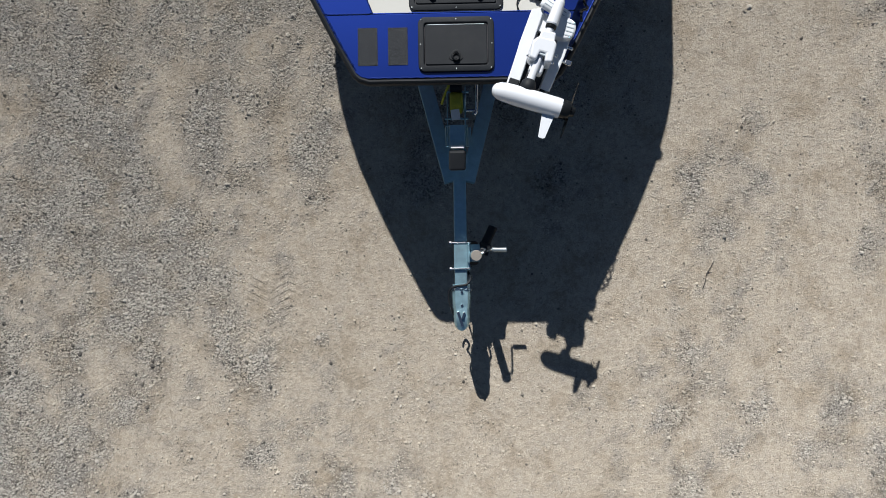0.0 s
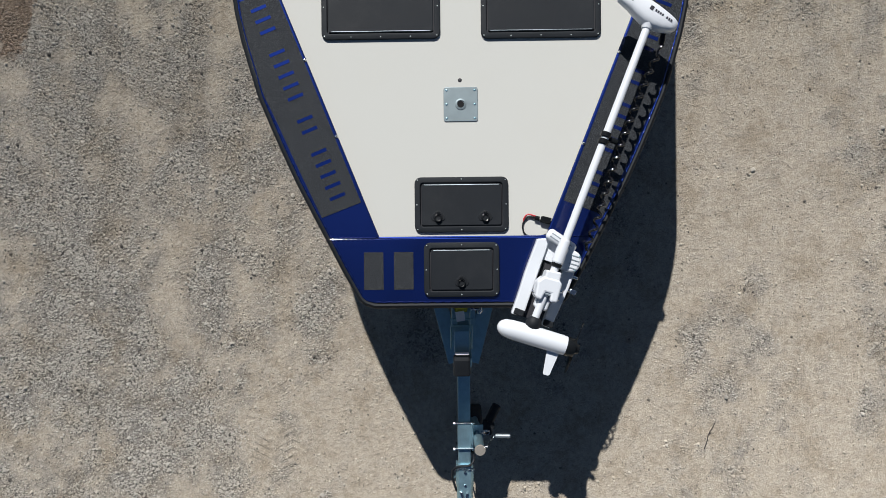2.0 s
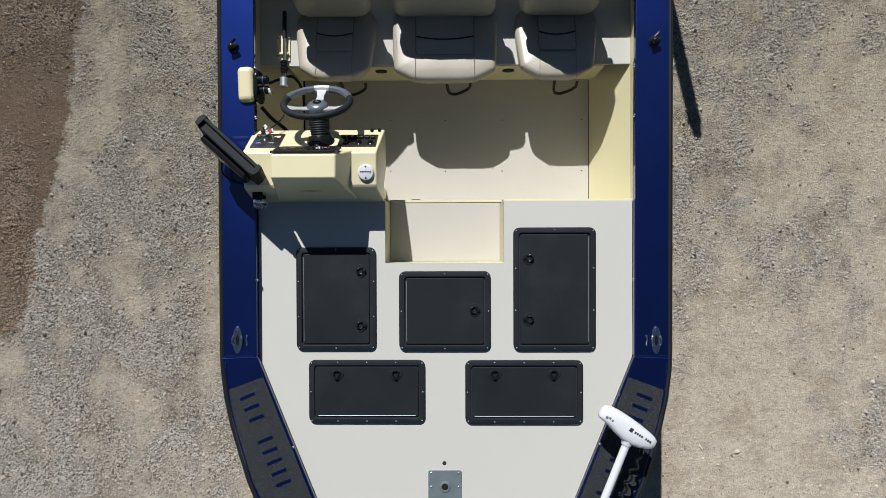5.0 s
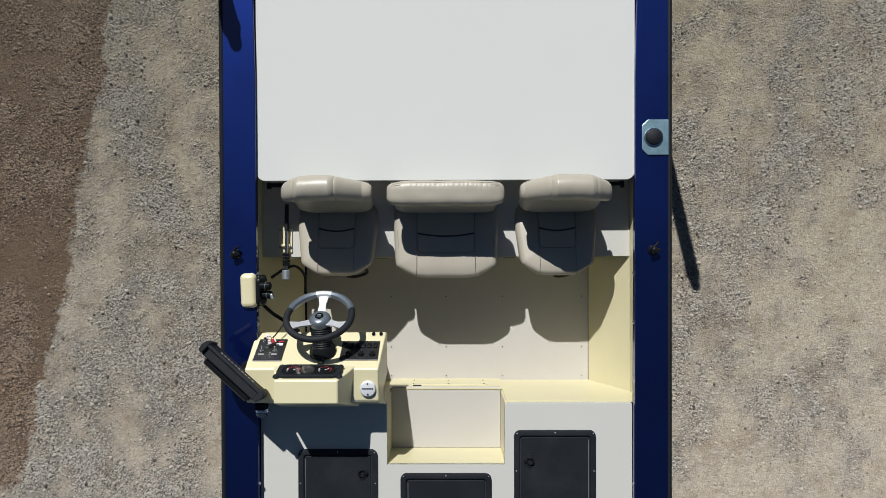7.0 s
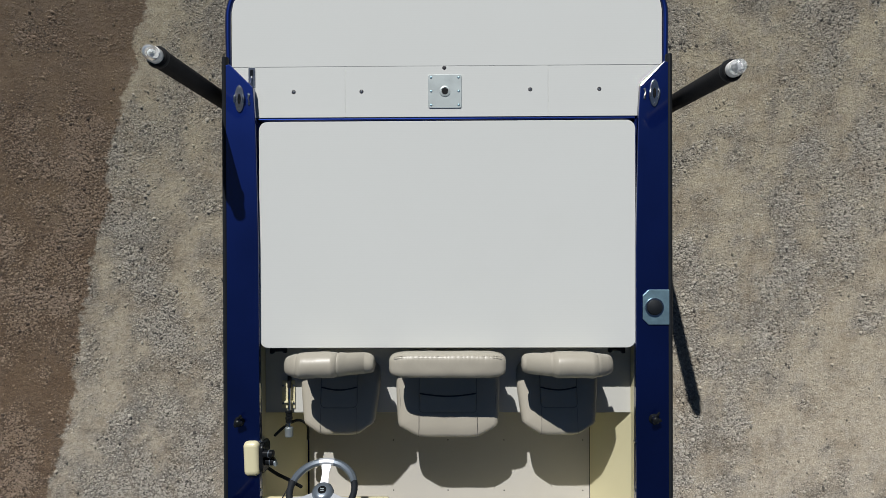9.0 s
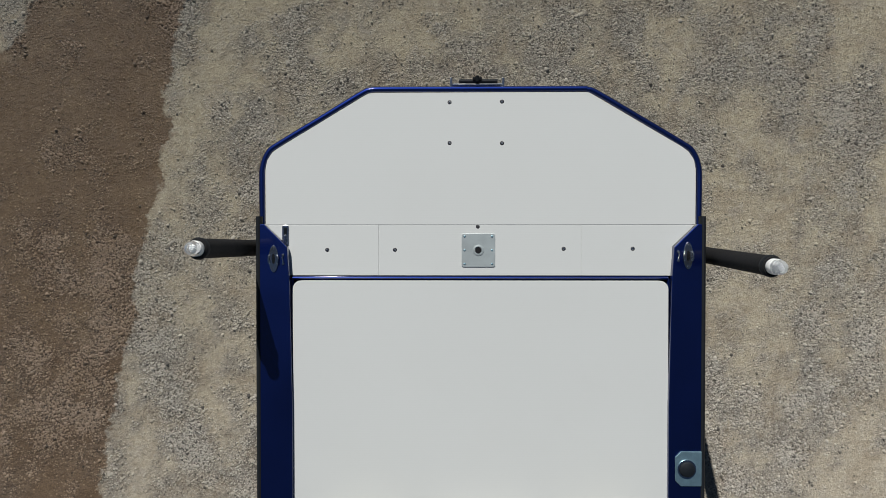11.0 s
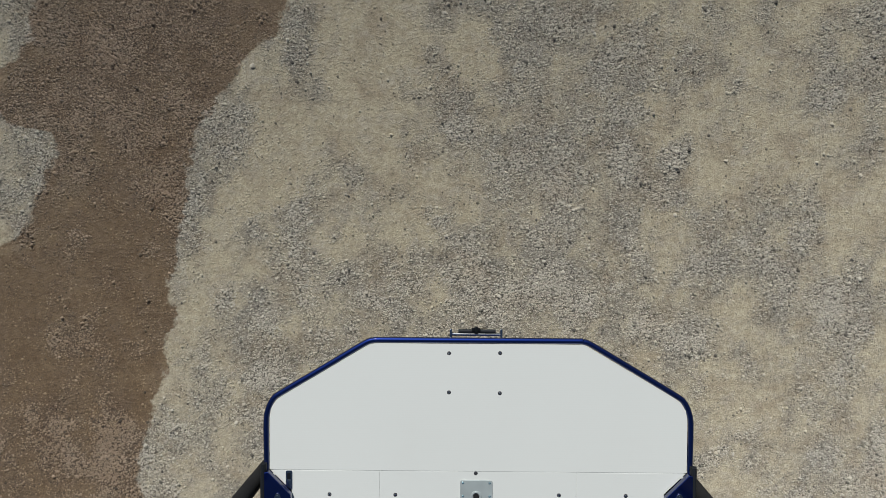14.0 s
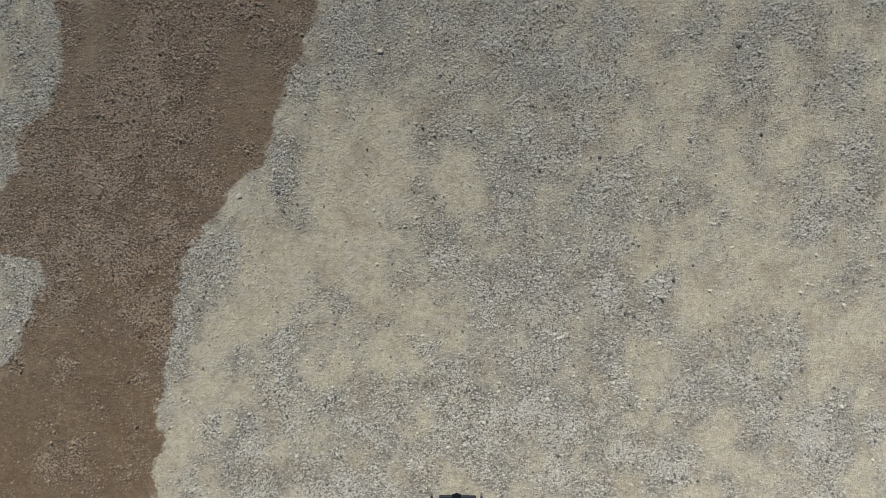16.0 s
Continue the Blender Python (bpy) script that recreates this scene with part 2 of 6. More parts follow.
        base = mix(calc("MULTIPLY", span(f, 0.15, 0.75), span(noise_tex(12, 6, 0.78), 0.48, 0.60, 0.0, 0.75)), base, mix(1.0, base, (0.74, 0.735, 0.725), "MULTIPLY"))
        base = mix(span(clod, 0.40, 0.56, 0.0, 1.0), mix(1.0, base, (0.82, 0.812, 0.80), "MULTIPLY"), base)
        # finest dark specks: tiny grain shadows painted into the colour
        base = mix(span(fine, 0.36, 0.56, 0.0, 1.0), mix(1.0, base, (0.52, 0.51, 0.50), "MULTIPLY"), base)
    wob = calc("ADD", span(noise_tex(5, 5, 0.65), 0.25, 0.75, -0.075, 0.075), span(noise_tex(28, 3), 0.3, 0.7, -0.018, 0.018))
    inside = span(calc("SUBTRACT", calc("ADD", edge(WET_EDGE, y), wob), x), -0.012, 0.02)
    outside = span(calc("SUBTRACT", x, calc("ADD", edge(DRY_EDGE, y), wob)), -0.015, 0.03)
    reach = span(calc("ADD", y, wob), 2.5, 2.56)
    wet = calc("MULTIPLY", calc("MULTIPLY", inside, outside), reach)
    shore = calc("SUBTRACT", x, edge(DRY_EDGE, y))
    film = calc("MULTIPLY", calc("MULTIPLY", span(shore, 0.05, 0.16, 0, 1, True), span(shore, 0.2, 0.42, 1, 0, True)), span(noise_tex(2.2, 4), 0.40, 0.56))
    silt = calc("MAXIMUM", calc("MULTIPLY", span(noise_tex(1.9, 5, 0.6), 0.55, 0.68), 0.35), calc("MULTIPLY", film, 0.8))
    # damp stones darken less than the ground: wet glints put into their colour
    damp = mix(silt, mix(1.0, base, mix(f, (0.57, 0.46, 0.37), (0.68, 0.555, 0.465)) if stones else mix(f, (0.375, 0.288, 0.228), (0.56, 0.435, 0.345)), "MULTIPLY"), mix(1.0, base, (0.60, 0.50, 0.42), "MULTIPLY"))
    l.new(mix(wet, base, damp), p.inputs["Base Color"])
    l.new(span(wet, 0, 1, 0.93, 0.45), p.inputs["Roughness"])
    p.inputs["Specular IOR Level"].default_value = 0.3
    p.inputs["Diffuse Roughness"].default_value = 1.0
    if not stones:
        lump = calc("MULTIPLY", calc("SUBTRACT", 1.0, d1), calc("MULTIPLY", span(c1, 0.55, 0.7), span(f, 0.0, 1.0, 0.2, 1.0)))
        tiny = calc("MULTIPLY", calc("SUBTRACT", 1.0, d2), span(f, 0.0, 1.0, 0.12, 0.5))
        h = calc("ADD", calc("ADD", calc("MULTIPLY", lump, 0.9), tiny), calc("MULTIPLY", fine, 0.45))
        h = calc("ADD", h, calc("MULTIPLY", clod, 0.5))
        # lugged tyre print pressed into the dust
        zig = calc("PINGPONG", x, 0.15)
        lugs = calc("SINE", calc("MULTIPLY", calc("MULTIPLY_ADD", zig, 0.55, y), 2 * math.pi / 0.058), 0.0)
        strip = calc("MULTIPLY", calc("MULTIPLY", span(x, -1.56, -1.48, 0, 1, True), span(x, -1.20, -1.13, 1, 0, True)), calc("MULTIPLY", span(y, -0.95, -0.6, 0, 1, True), span(y, -0.12, 0.05, 1, 0, True)))
        strip = calc("MULTIPLY", strip, span(noise_tex(4.0, 3), 0.38, 0.6))
        h = calc("ADD", h, calc("MULTIPLY", calc("MULTIPLY", span(lugs, -0.3, 0.5, 0, 1, True), strip), 0.42))
        b = n.new("ShaderNodeBump")
        b.inputs["Strength"].default_value, b.inputs["Distance"].default_value = 1.0, 0.014
        l.new(h, b.inputs["Height"]), l.new(b.outputs[0], p.inputs["Normal"])
    return m


GROUND, STONE = ground_material(), ground_material(True)

# ---- building helpers ----
BOAT = pose(0, 2.72, 1.20, -1.26, -0.8, 0) @ Matrix.Translation((0, -2.72, 0))
ORIGIN = {}


def thing(name, base, label, category, m=None, group="", kind=""):
    """A top-level Empty at the base point; its parts are written in the frame m."""
    ob = new(name)
    ob.empty_display_size = 0.1
    ob.matrix_basis = (m or Matrix()) @ Matrix.Translation(base)
    ORIGIN[ob] = Vector(base)
    return tagged(ob, label, category, group, kind)


def part(name, bm, mat, parent, label="", smooth=True):
    """Links a bmesh as one mesh object under a thing or a part."""
    base = ORIGIN[parent]
    bm.transform(Matrix.Translation(-base))
    bmesh.ops.recalc_face_normals(bm, faces=bm.faces)
    me = bpy.data.meshes.new(name)
    if smooth:
        for f in bm.faces:
            f.smooth = True
        for e in bm.edges:
            if len(e.link_faces) != 2:
                continue
            turn, areas = e.calc_face_angle(0), sorted(f.calc_area() for f in e.link_faces)
            if turn > 0.72 or (turn > 0.15 and areas[1] > 5 * areas[0]):
                e.smooth = False
    bm.to_mesh(me)
    bm.free()
    me.materials.append(mat)
    ob = new(name, me)
    ob.parent = parent
    ORIGIN[ob] = base
    return tagged(ob, label)


def again(ob, dx, dy, dz=0.0, parent=None):
    """The same mesh once more, moved, as an object of its own."""
    o = new(ob.name.split(".")[0], ob.data)
    o.parent = parent or ob.parent
    o.location = ob.location + Vector((dx, dy, dz))
    ORIGIN[o] = ORIGIN[ob]
    if "label" in ob:
        o["label"] = ob["label"]
    return o


def merge(*bms):
    out = bms[0]
    for b in bms[1:]:
        me = bpy.data.meshes.new("tmp")
        b.to_mesh(me)
        b.free()
        out.from_mesh(me)
        bpy.data.meshes.remove(me)
    return out


def bevel(bm, width, segments=2, sharp=0.5):
    edges = [e for e in bm.edges if len(e.link_faces) == 2 and e.calc_face_angle(0) > sharp]
    if width > 0 and edges:
        bmesh.ops.bevel(bm, geom=edges, offset=width, segments=segments, profile=0.5, affect="EDGES", clamp_overlap=True)
    return bm


def block(size, at, b=0.004, turn=(0, 0, 0), segments=2):
    bm = bmesh.new()
    bmesh.ops.create_cube(bm, size=1, matrix=Matrix.Diagonal((*size, 1)))
    bevel(bm, b, segments)
    bm.transform(pose(*at, *turn))
    return bm


def prism(poly, z0, z1, b=0.0, segments=2):
    bm = bmesh.new()
    low = [bm.verts.new((x, y, z0)) for x, y in poly]
    top = [bm.verts.new((x, y, z1)) for x, y in poly]
    bm.faces.new(low[::-1]), bm.faces.new(top)
    for i in range(len(poly)):
        j = (i + 1) % len(poly)
        bm.faces.new((low[i], low[j], top[j], top[i]))
    bmesh.ops.recalc_face_normals(bm, faces=bm.faces)
    return bevel(bm, b, segments)


def extrude_x(profile, x0, x1, b=0.0):
    """A (y, z) outline drawn out from x0 to x1."""
    bm = prism([(y, z) for y, z in profile], x0, x1, b)
    bm.transform(Matrix(((0, 0, 1, 0), (1, 0, 0, 0), (0, 1, 0, 0), (0, 0, 0, 1))))
    return bm


def rrect(x0, x1, y0, y1, r, n=5):
    out = []
    for cx, cy, a in ((x1 - r, y1 - r, 0), (x0 + r, y1 - r, 90), (x0 + r, y0 + r, 180), (x1 - r, y0 + r, 270)):
        for i in range(n + 1):
            t = radians(a + 90 * i / n)
            out.append((cx + r * math.cos(t), cy + r * math.sin(t)))
    return out


def ring(outer, inner, z0, z1, b=0.0):
    """A flat frame between two outlines with the same number of points."""
    bm = bmesh.new()
    k = len(outer)
    rows = [[bm.verts.new((x, y, z)) for x, y in pts] for pts, z in ((outer, z0), (outer, z1), (inner, z1), (inner, z0))]
    for a in range(4):
        for i in range(k):
            j = (i + 1) % k
            bm.faces.new((rows[a][i], rows[a][j], rows[(a + 1) % 4][j], rows[(a + 1) % 4][i]))
    bmesh.ops.recalc_face_normals(bm, faces=bm.faces)
    return bevel(bm, b, 2, 1.2)


def sweep(points, radius, sides=10, closed=False, flat=1.0):
    """A tube along points; radius may be one number or one for each point."""
    bm = bmesh.new()
    pts = [Vector(p) for p in points]
    k = len(pts)
    rad = radius if isinstance(radius, (list, tuple)) else [radius] * k
    up = Vector((0, 0, 1))
    rows = []
    for i, p in enumerate(pts):
        a = pts[(i - 1) % k] if closed or i else p
        c = pts[(i + 1) % k] if closed or i < k - 1 else p
        d = (c - a).normalized()
        s = d.cross(up)
        if s.length < 0.05:
            s = d.cross(Vector((0, 1, 0)))
        s.normalize()
        u = s.cross(d)
        rows.append([bm.verts.new(p + rad[i] * (s * math.cos(q) + u * flat * math.sin(q))) for q in (2 * math.pi * j / sides for j in range(sides))])
    for i in range(k if closed else k - 1):
        a, c = rows[i], rows[(i + 1) % k]
        for j in range(sides):
            bm.faces.new((a[j], a[(j + 1) % sides], c[(j + 1) % sides], c[j]))
    if not closed:
        bm.faces.new(rows[0][::-1]), bm.faces.new(rows[-1])
    bmesh.ops.recalc_face_normals(bm, faces=bm.faces)
    return bm


def lathe(profile, m=None, sides=20):
    """(radius, height) outline turned round z, then placed by m."""
    bm = bmesh.new()
    rows = []
    for r, z in profile:
        rows.append([bm.verts.new((r * math.cos(a), r * math.sin(a), z)) for a in (2 * math.pi * j / sides for j in range(sides))] if r > 1e-5 else [bm.verts.new((0, 0, z))])
    for a, c in zip(rows, rows[1:]):
        for j in range(sides):
            k = (j + 1) % sides
            if len(a) == 1 and len(c) > 1:
                bm.faces.new((a[0], c[j], c[k]))
            elif len(c) == 1 and len(a) > 1:
                bm.faces.new((a[j], a[k], c[0]))
            elif len(a) > 1:
                bm.faces.new((a[j], a[k], c[k], c[j]))
    for r in (rows[0], rows[-1]):
        if len(r) > 1:
            bm.faces.new(r)
    bmesh.ops.recalc_face_normals(bm, faces=bm.faces)
    if m is not None:
        bm.transform(m)
    return bm


def put(bm, m):
    bm.transform(m)
    return bm


def along(a, b):
    """The pose at a whose z axis points to b."""
    a, b = Vector(a), Vector(b)
    return Matrix.Translation(a) @ (b - a).to_track_quat("Z", "Y").to_matrix().to_4x4()


def rod(a, b, r, sides=14, end=0.0):
    h = (Vector(b) - Vector(a)).length
    e = min(end, r * 0.9)
    prof = [(0, 0), (r - e, 0), (r, e), (r, h - e), (r - e, h), (0, h)] if e else [(0, 0), (r, 0), (r, h), (0, h)]
    return lathe(prof, along(a, b), sides)


def curve(points, per=8, closed=False):
    """Catmull-Rom points through the given ones."""
    p = [Vector(q) for q in points]
    k = len(p)
    out = []
    for i in range(k if closed else k - 1):
        a, b, c, d = (p[(i + o) % k] if closed else p[min(max(i + o, 0), k - 1)] for o in (-1, 0, 1, 2))
        for s in range(per):
            t = s / per
            out.append(0.5 * (2 * b + (c - a) * t + (2 * a - 5 * b + 4 * c - d) * t * t + (3 * b - a - 3 * c + d) * t ** 3))
    if not closed:
        out.append(p[-1])
    return out

# ---- ground ----
# looser grey stone (+) and worn tan dust (-): x, y, reach, strength
PATCHES = ((-2.9, 5.2, 0.8, 0.30), (-2.5, 7.0, 0.6, 0.35), (-2.1, 8.6, 0.7, 0.40), (-1.9, 9.6, 0.6, 0.35), (-2.4, 0.9, 1.1, 0.22), (0.2, 9.6, 0.5, 0.18), (0.25, 8.8, 0.4, 0.12), (0.3, 8.1, 0.45, 0.06), (2.6, 7.0, 0.5, 0.3), (-0.6, 9.95, 0.5, 0.3), (-1.9, -0.4, 0.6, 0.30), (-3.0, -1.2, 0.5, 0.25), (0.4, -1.2, 1.5, -0.70), (1.5, 0.5, 0.9, -0.45), (-0.2, -0.2, 1.0, -0.40), (2.3, -0.4, 1.1, -0.35), (1.9, 1.9, 0.9, -0.30), (-0.78, 8.43, 0.36, -0.55),
           (1.4, 9.2, 0.5, -0.45), (0.17, 8.75, 0.22, -0.4), (2.5, 7.6, 0.5, -0.5), (-1.5, 6.85, 0.3, -0.4), (2.0, 8.3, 0.5, -0.35), (-0.15, 8.2, 0.35, 0.30), (-1.2, 8.7, 0.2, 0.45), (2.3, 4.6, 0.9, 0.10), (0.9, 7.4, 0.9, 0.15), (2.6, 1.0, 1.2, -0.30), (2.5, 3.1, 0.9, -0.25), (-2.2, 3.4, 1.5, -0.15))


def looseness(x, y):
    """How loose and grey the gravel lies, 0 to 1."""
    v = 0.46 + 0.75 * noise.fractal(Vector((x * 0.8, y * 0.5, 4.2)), 0.6, 2.1, 5) + 0.85 * noise.fractal(Vector((x * 4.2, y * 3.2, 7.7)), 0.45, 2.2, 4)
    for px, py, r, a in PATCHES:
        d = ((x - px) ** 2 + (y - py) ** 2) / (r * r)
        if d < 6:
            v += a * math.exp(-d)
    v = min(1.0, max(0.0, 0.5 + (v - 0.5) * 1.15))
    fade = min(1.0, max(0.0, (max(abs(x), abs(y - 4.2) * 0.72) - 4.5) / 1.3))
    return v + (0.45 - v) * fade


far = [5.0, 9.0, 20.0, 60.0, 250.0, 1500.0]
gx = [-v for v in reversed(far[1:])] + [-6.0 + 0.06 * i for i in range(201)] + far[1:]
gy = [4 - v for v in reversed([12.0, 20.0, 60.0, 250.0, 1500.0])] + [-4.5 + 0.06 * i for i in range(291)] + [4 + v for v in (12.0, 20.0, 60.0, 250.0, 1500.0)]
LOOSE = np.array([[looseness(x, y) for x in gx] for y in gy])
vert = np.zeros((len(gy), len(gx), 3))
vert[:, :, 0], vert[:, :, 1] = np.array(gx)[None], np.array(gy)[:, None]
idx = np.arange(len(gy) * len(gx)).reshape(len(gy), len(gx))
quads = np.stack((idx[:-1, :-1], idx[:-1, 1:], idx[1:, 1:], idx[1:, :-1]), 2).reshape(-1, 4)
me = bpy.data.meshes.new("ground")
me.from_pydata(vert.reshape(-1, 3).tolist(), [], quads.tolist())
me.attributes.new("loose", "FLOAT", "POINT").data.foreach_set("value", LOOSE.reshape(-1).astype(np.float32))
me.materials.append(GROUND)
tagged(new("ground", me), "dusty tan and grey packed gravel yard with a long damp brown patch", "ground", kind="structure")


# ---- boat: outline ----
EDGE = [(0.47, 0.862), (0.505, 0.872), (0.545, 0.905), (0.633, 1.062), (0.710, 1.212), (0.788, 1.362), (0.864, 1.512), (0.933, 1.662), (0.998, 1.812), (1.060, 1.962), (1.105, 2.112),
        (1.148, 2.262), (1.180, 2.412), (1.197, 2.561), (1.20, 2.635), (1.20, 3.5), (1.20, 5.0), (1.20, 6.215)]


def half_width(y):
    for (xa, ya), (xb, yb) in zip(EDGE, EDGE[1:]):
        if ya <= y <= yb:
            return xa + (xb - xa) * (y - ya) / (yb - ya)
    return EDGE[-1][0] if y > 1 else EDGE[0][0]


boat = thing("jet_boat", (0, 3.6, -0.72), "deep blue aluminium jet boat with off-white decks, resting on its trailer", "boat", BOAT)


def hull():
    """Outer shell: flared sides, chine and shallow vee, raked blunt bow."""
    bm = bmesh.new()
    rows = []
    for y, zc, cf, zk in ((0.90, -0.10, 0.90, -0.13), (1.00, -0.22, 0.84, -0.27), (1.20, -0.36, 0.80, -0.44), (1.5, -0.48, 0.78, -0.60), (1.9, -0.56, 0.78, -0.69), (2.4, -0.61, 0.79, -0.72),
                          (2.7, -0.62, 0.80, -0.73), (3.6, -0.63, 0.80, -0.73), (5.7, -0.63, 0.80, -0.73), (5.86, -0.63, 0.80, -0.73), (6.16, -0.63, 0.80, -0.73)):
        w = half_width(y) - 0.022
        top = -0.02 if y < 5.8 else -0.082
        sec = [(w, top), (w - 0.01, top - 0.04), (w - 0.35 * (w - w * cf), zc * 0.5), (w * cf + 0.01, zc + 0.02), (w * cf, zc), (w * cf * 0.45, zc + 0.55 * (zk - zc)), (0, zk)]
        pts = [(-a, z) for a, z in sec] + [(a, z) for a, z in sec[-2::-1]]
        back = 0.0 if y > 1.3 else 0.5 * (1.3 - y)
        rows.append([bm.verts.new((a, y + back * min(1, -z / 0.5), z)) for a, z in pts])
    for a, c in zip(rows, rows[1:]):
        for j in range(len(a) - 1):
            bm.faces.new((a[j], a[j + 1], c[j + 1], c[j]))
    bm.faces.new(rows[0]), bm.faces.new(rows[-1][::-1])
    return bm


part("hull", hull(), BLUE, boat, "deep blue painted aluminium hull")


def outline(inset, y0, y1, side):
    """Points of the gunwale's outer edge between two stations, moved inwards."""
    ys = [y0] + [y for _, y in EDGE if y0 < y < y1] + [y1]
    return [(side * (half_width(y) - inset), y) for y in ys]


def gunwale(side):
    s = side
    fore = outline(0.022, 1.222, 2.632, s) + [(s * 1.0, 2.632), (s * 0.434, 1.222)]
    aft = outline(0.022, 2.636, 6.17, s) + [(s * 1.155, 6.175), (s * 1.03, 6.05), (s * 1.018, 5.88), (s * 1.004, 5.2), (s * 1.0, 2.636)]
    p = part("gunwale", prism(fore, -0.035, 0.0, 0.004), BLUE, boat, "sloping blue gunwale panel beside the foredeck")
    q = part("gunwale", prism(aft, -0.035, 0.0, 0.004), BLUE, boat, "straight blue gunwale panel")
    lip_f = [(s * 0.437, 1.222), (s * 1.003, 2.634), (s * 1.003, 3.46)]
    part("inner_lip", sweep([(x, y, -0.006) for x, y in lip_f], 0.006, 8), BLUE, p, "rounded blue inner edge")
    part("weld_seam", sweep([(s * (1.02 + 0.15 * i / 24), 2.634 + 0.002 * math.sin(i * 2.1), 0.001) for i in range(25)], 0.0045, 6), BLUE, q)
    part("weld_seam", sweep([(s * (0.45 + 0.22 * i / 24), 1.222 + 0.002 * math.sin(i * 2.3), 0.001) for i in range(25)], 0.004, 6), BLUE, p)
    lump = random.Random(5 + s)
    bead = curve([(x, y, 0.001) for x, y in outline(0.033, 0.93, 2.60, s)], 22)
    part("edge_bead", sweep(bead, [0.0032 + 0.0028 * lump.random() ** 2 for _ in bead], 8), BLUE, p, "lumpy glossy blue weld bead")
    # narrow return below the inner edge
    part("coaming", prism([(s * 1.0, 2.64), (s * 1.004, 2.64), (s * 1.022, 5.88), (s * 1.018, 5.88)], -0.06, -0.036), BLUE, q)
    return p, q


gun_l, aft_l = gunwale(-1)
gun_r, aft_r = gunwale(1)
bow = part("bow_deck", prism([(-0.43, 1.218), (-0.690, 1.218), (-0.612, 1.062), (-0.535, 0.922), (-0.500, 0.893), (-0.46, 0.884), (0.46, 0.884), (0.500, 0.893), (0.535, 0.922), (0.612, 1.062), (0.690, 1.218), (0.43, 1.218)], -0.035, 0.0, 0.003), BLUE, boat, "blue bow deck panel")
part("weld_seam", sweep([(-0.45 + 0.9 * i / 60, 0.887 + 0.0015 * math.sin(i * 1.7), 0.001) for i in range(61)], 0.0035, 6), BLUE, bow)
part("inner_lip", sweep([(-0.437, 1.222, -0.008), (0.437, 1.222, -0.008)], 0.006, 8), BLUE, bow)

# rubber rail all round
rail_pts = [(-x, y, -0.022) for x, y in reversed(outline(0.016, 0.885, 6.215, 1))] + [(-0.46, 0.870, -0.022), (0.46, 0.870, -0.022)] + [(x, y, -0.022) for x, y in outline(0.016, 0.885, 6.215, 1)]
part("rub_rail", sweep(rail_pts, 0.0175, 12, flat=1.5), RUBBER, boat, "black rubber rub rail along the gunwale")


# ---- decks and cockpit ----
deck_poly = [(-0.44, 1.226), (0.44, 1.226), (1.0, 2.625), (1.0, 3.457), (0.318, 3.457), (0.318, 3.126), (-0.318, 3.126), (-0.318, 3.457), (-1.0, 3.457), (-1.0, 2.625)]
deck = part("foredeck", prism(deck_poly, -0.075, -0.05), DECK, boat, "off-white smooth foredeck sheet", False)
well = part("step_well", merge(block((0.012, 0.345, 0.282), (-0.324, 3.29, -0.193), 0.001), block((0.012, 0.345, 0.282), (0.324, 3.29, -0.193), 0.001), block((0.66, 0.012, 0.282), (0, 3.120, -0.193), 0.001),
                              block((0.66, 0.010, 0.251), (0, 3.4725, -0.4495), 0.001)), CREAM, boat, "pale yellow walls of the step down from the foredeck", False)
part("tread", block((0.634, 0.356, 0.014), (0, 3.305, -0.335), 0.002), FLOOR, well, "off-white step tread", False)
part("hinge", merge(block((0.05, 0.006, 0.03), (-0.17, 3.481, -0.362), 0.001), rod((-0.195, 3.484, -0.349), (-0.145, 3.484, -0.349), 0.004)), GLOSSBLACK, well)
panel = put(prism(rrect(-0.215, 0.245, -0.062, 0.062, 0.018), 0, 0.005, 0.001), pose(0, 3.4775, -0.452, -90))
access = part("access_panel", panel, CREAM, well, "pale yellow screwed access panel", False)
for sx in (-0.195, 0.015, 0.225):
    for sz in (-0.498, -0.406):
        part("screw", lathe([(0, 0.003), (0.004, 0.002), (0.005, 0)], pose(sx, 3.4825, sz, -90), 8), SEAM, access)
for bx in (0.696, -0.696):
    part("bulkhead", block((0.738, 0.012, 0.500), (bx, 3.463, -0.3275), 0.001), CREAM, boat, "pale yellow bulkhead under the foredeck", False)
floor = part("cockpit_floor", block((1.76, 0.79, 0.02), (0.012, 3.862, -0.585), 0.0), FLOOR, boat, "off-white cockpit floor with screw heads", False)


def side_wall(s):
    """Sloped cockpit side between floor and gunwale."""
    bm = bmesh.new()
    prof = [(0.880, -0.580), (1.052, -0.27), (1.062, -0.18), (1.062, -0.036)]
    rows = [[bm.verts.new((s * (x + o), y, z)) for x, z in prof] for y in (3.462, 4.72) for o in (0, 0.02)]
    a, b, c, d = rows
    for p, q in ((a, c), (b, d)):
        for j in range(3):
            bm.faces.new((p[j], p[j + 1], q[j + 1], q[j]))
    for p, q in ((a, b), (c, d)):
        for j in range(3):
            bm.faces.new((p[j], p[j + 1], q[j + 1], q[j]))
    return bm


for s in (-1, 1):
    w = part("side_wall", side_wall(s), CREAM, boat, "pale yellow sloping cockpit side", False)
    if s > 0:
        part("seam", sweep([(0.8825, 3.47, -0.5745), (0.8825, 4.23, -0.5745)], 0.0022, 6), SEAM, w, "dark sealant line")
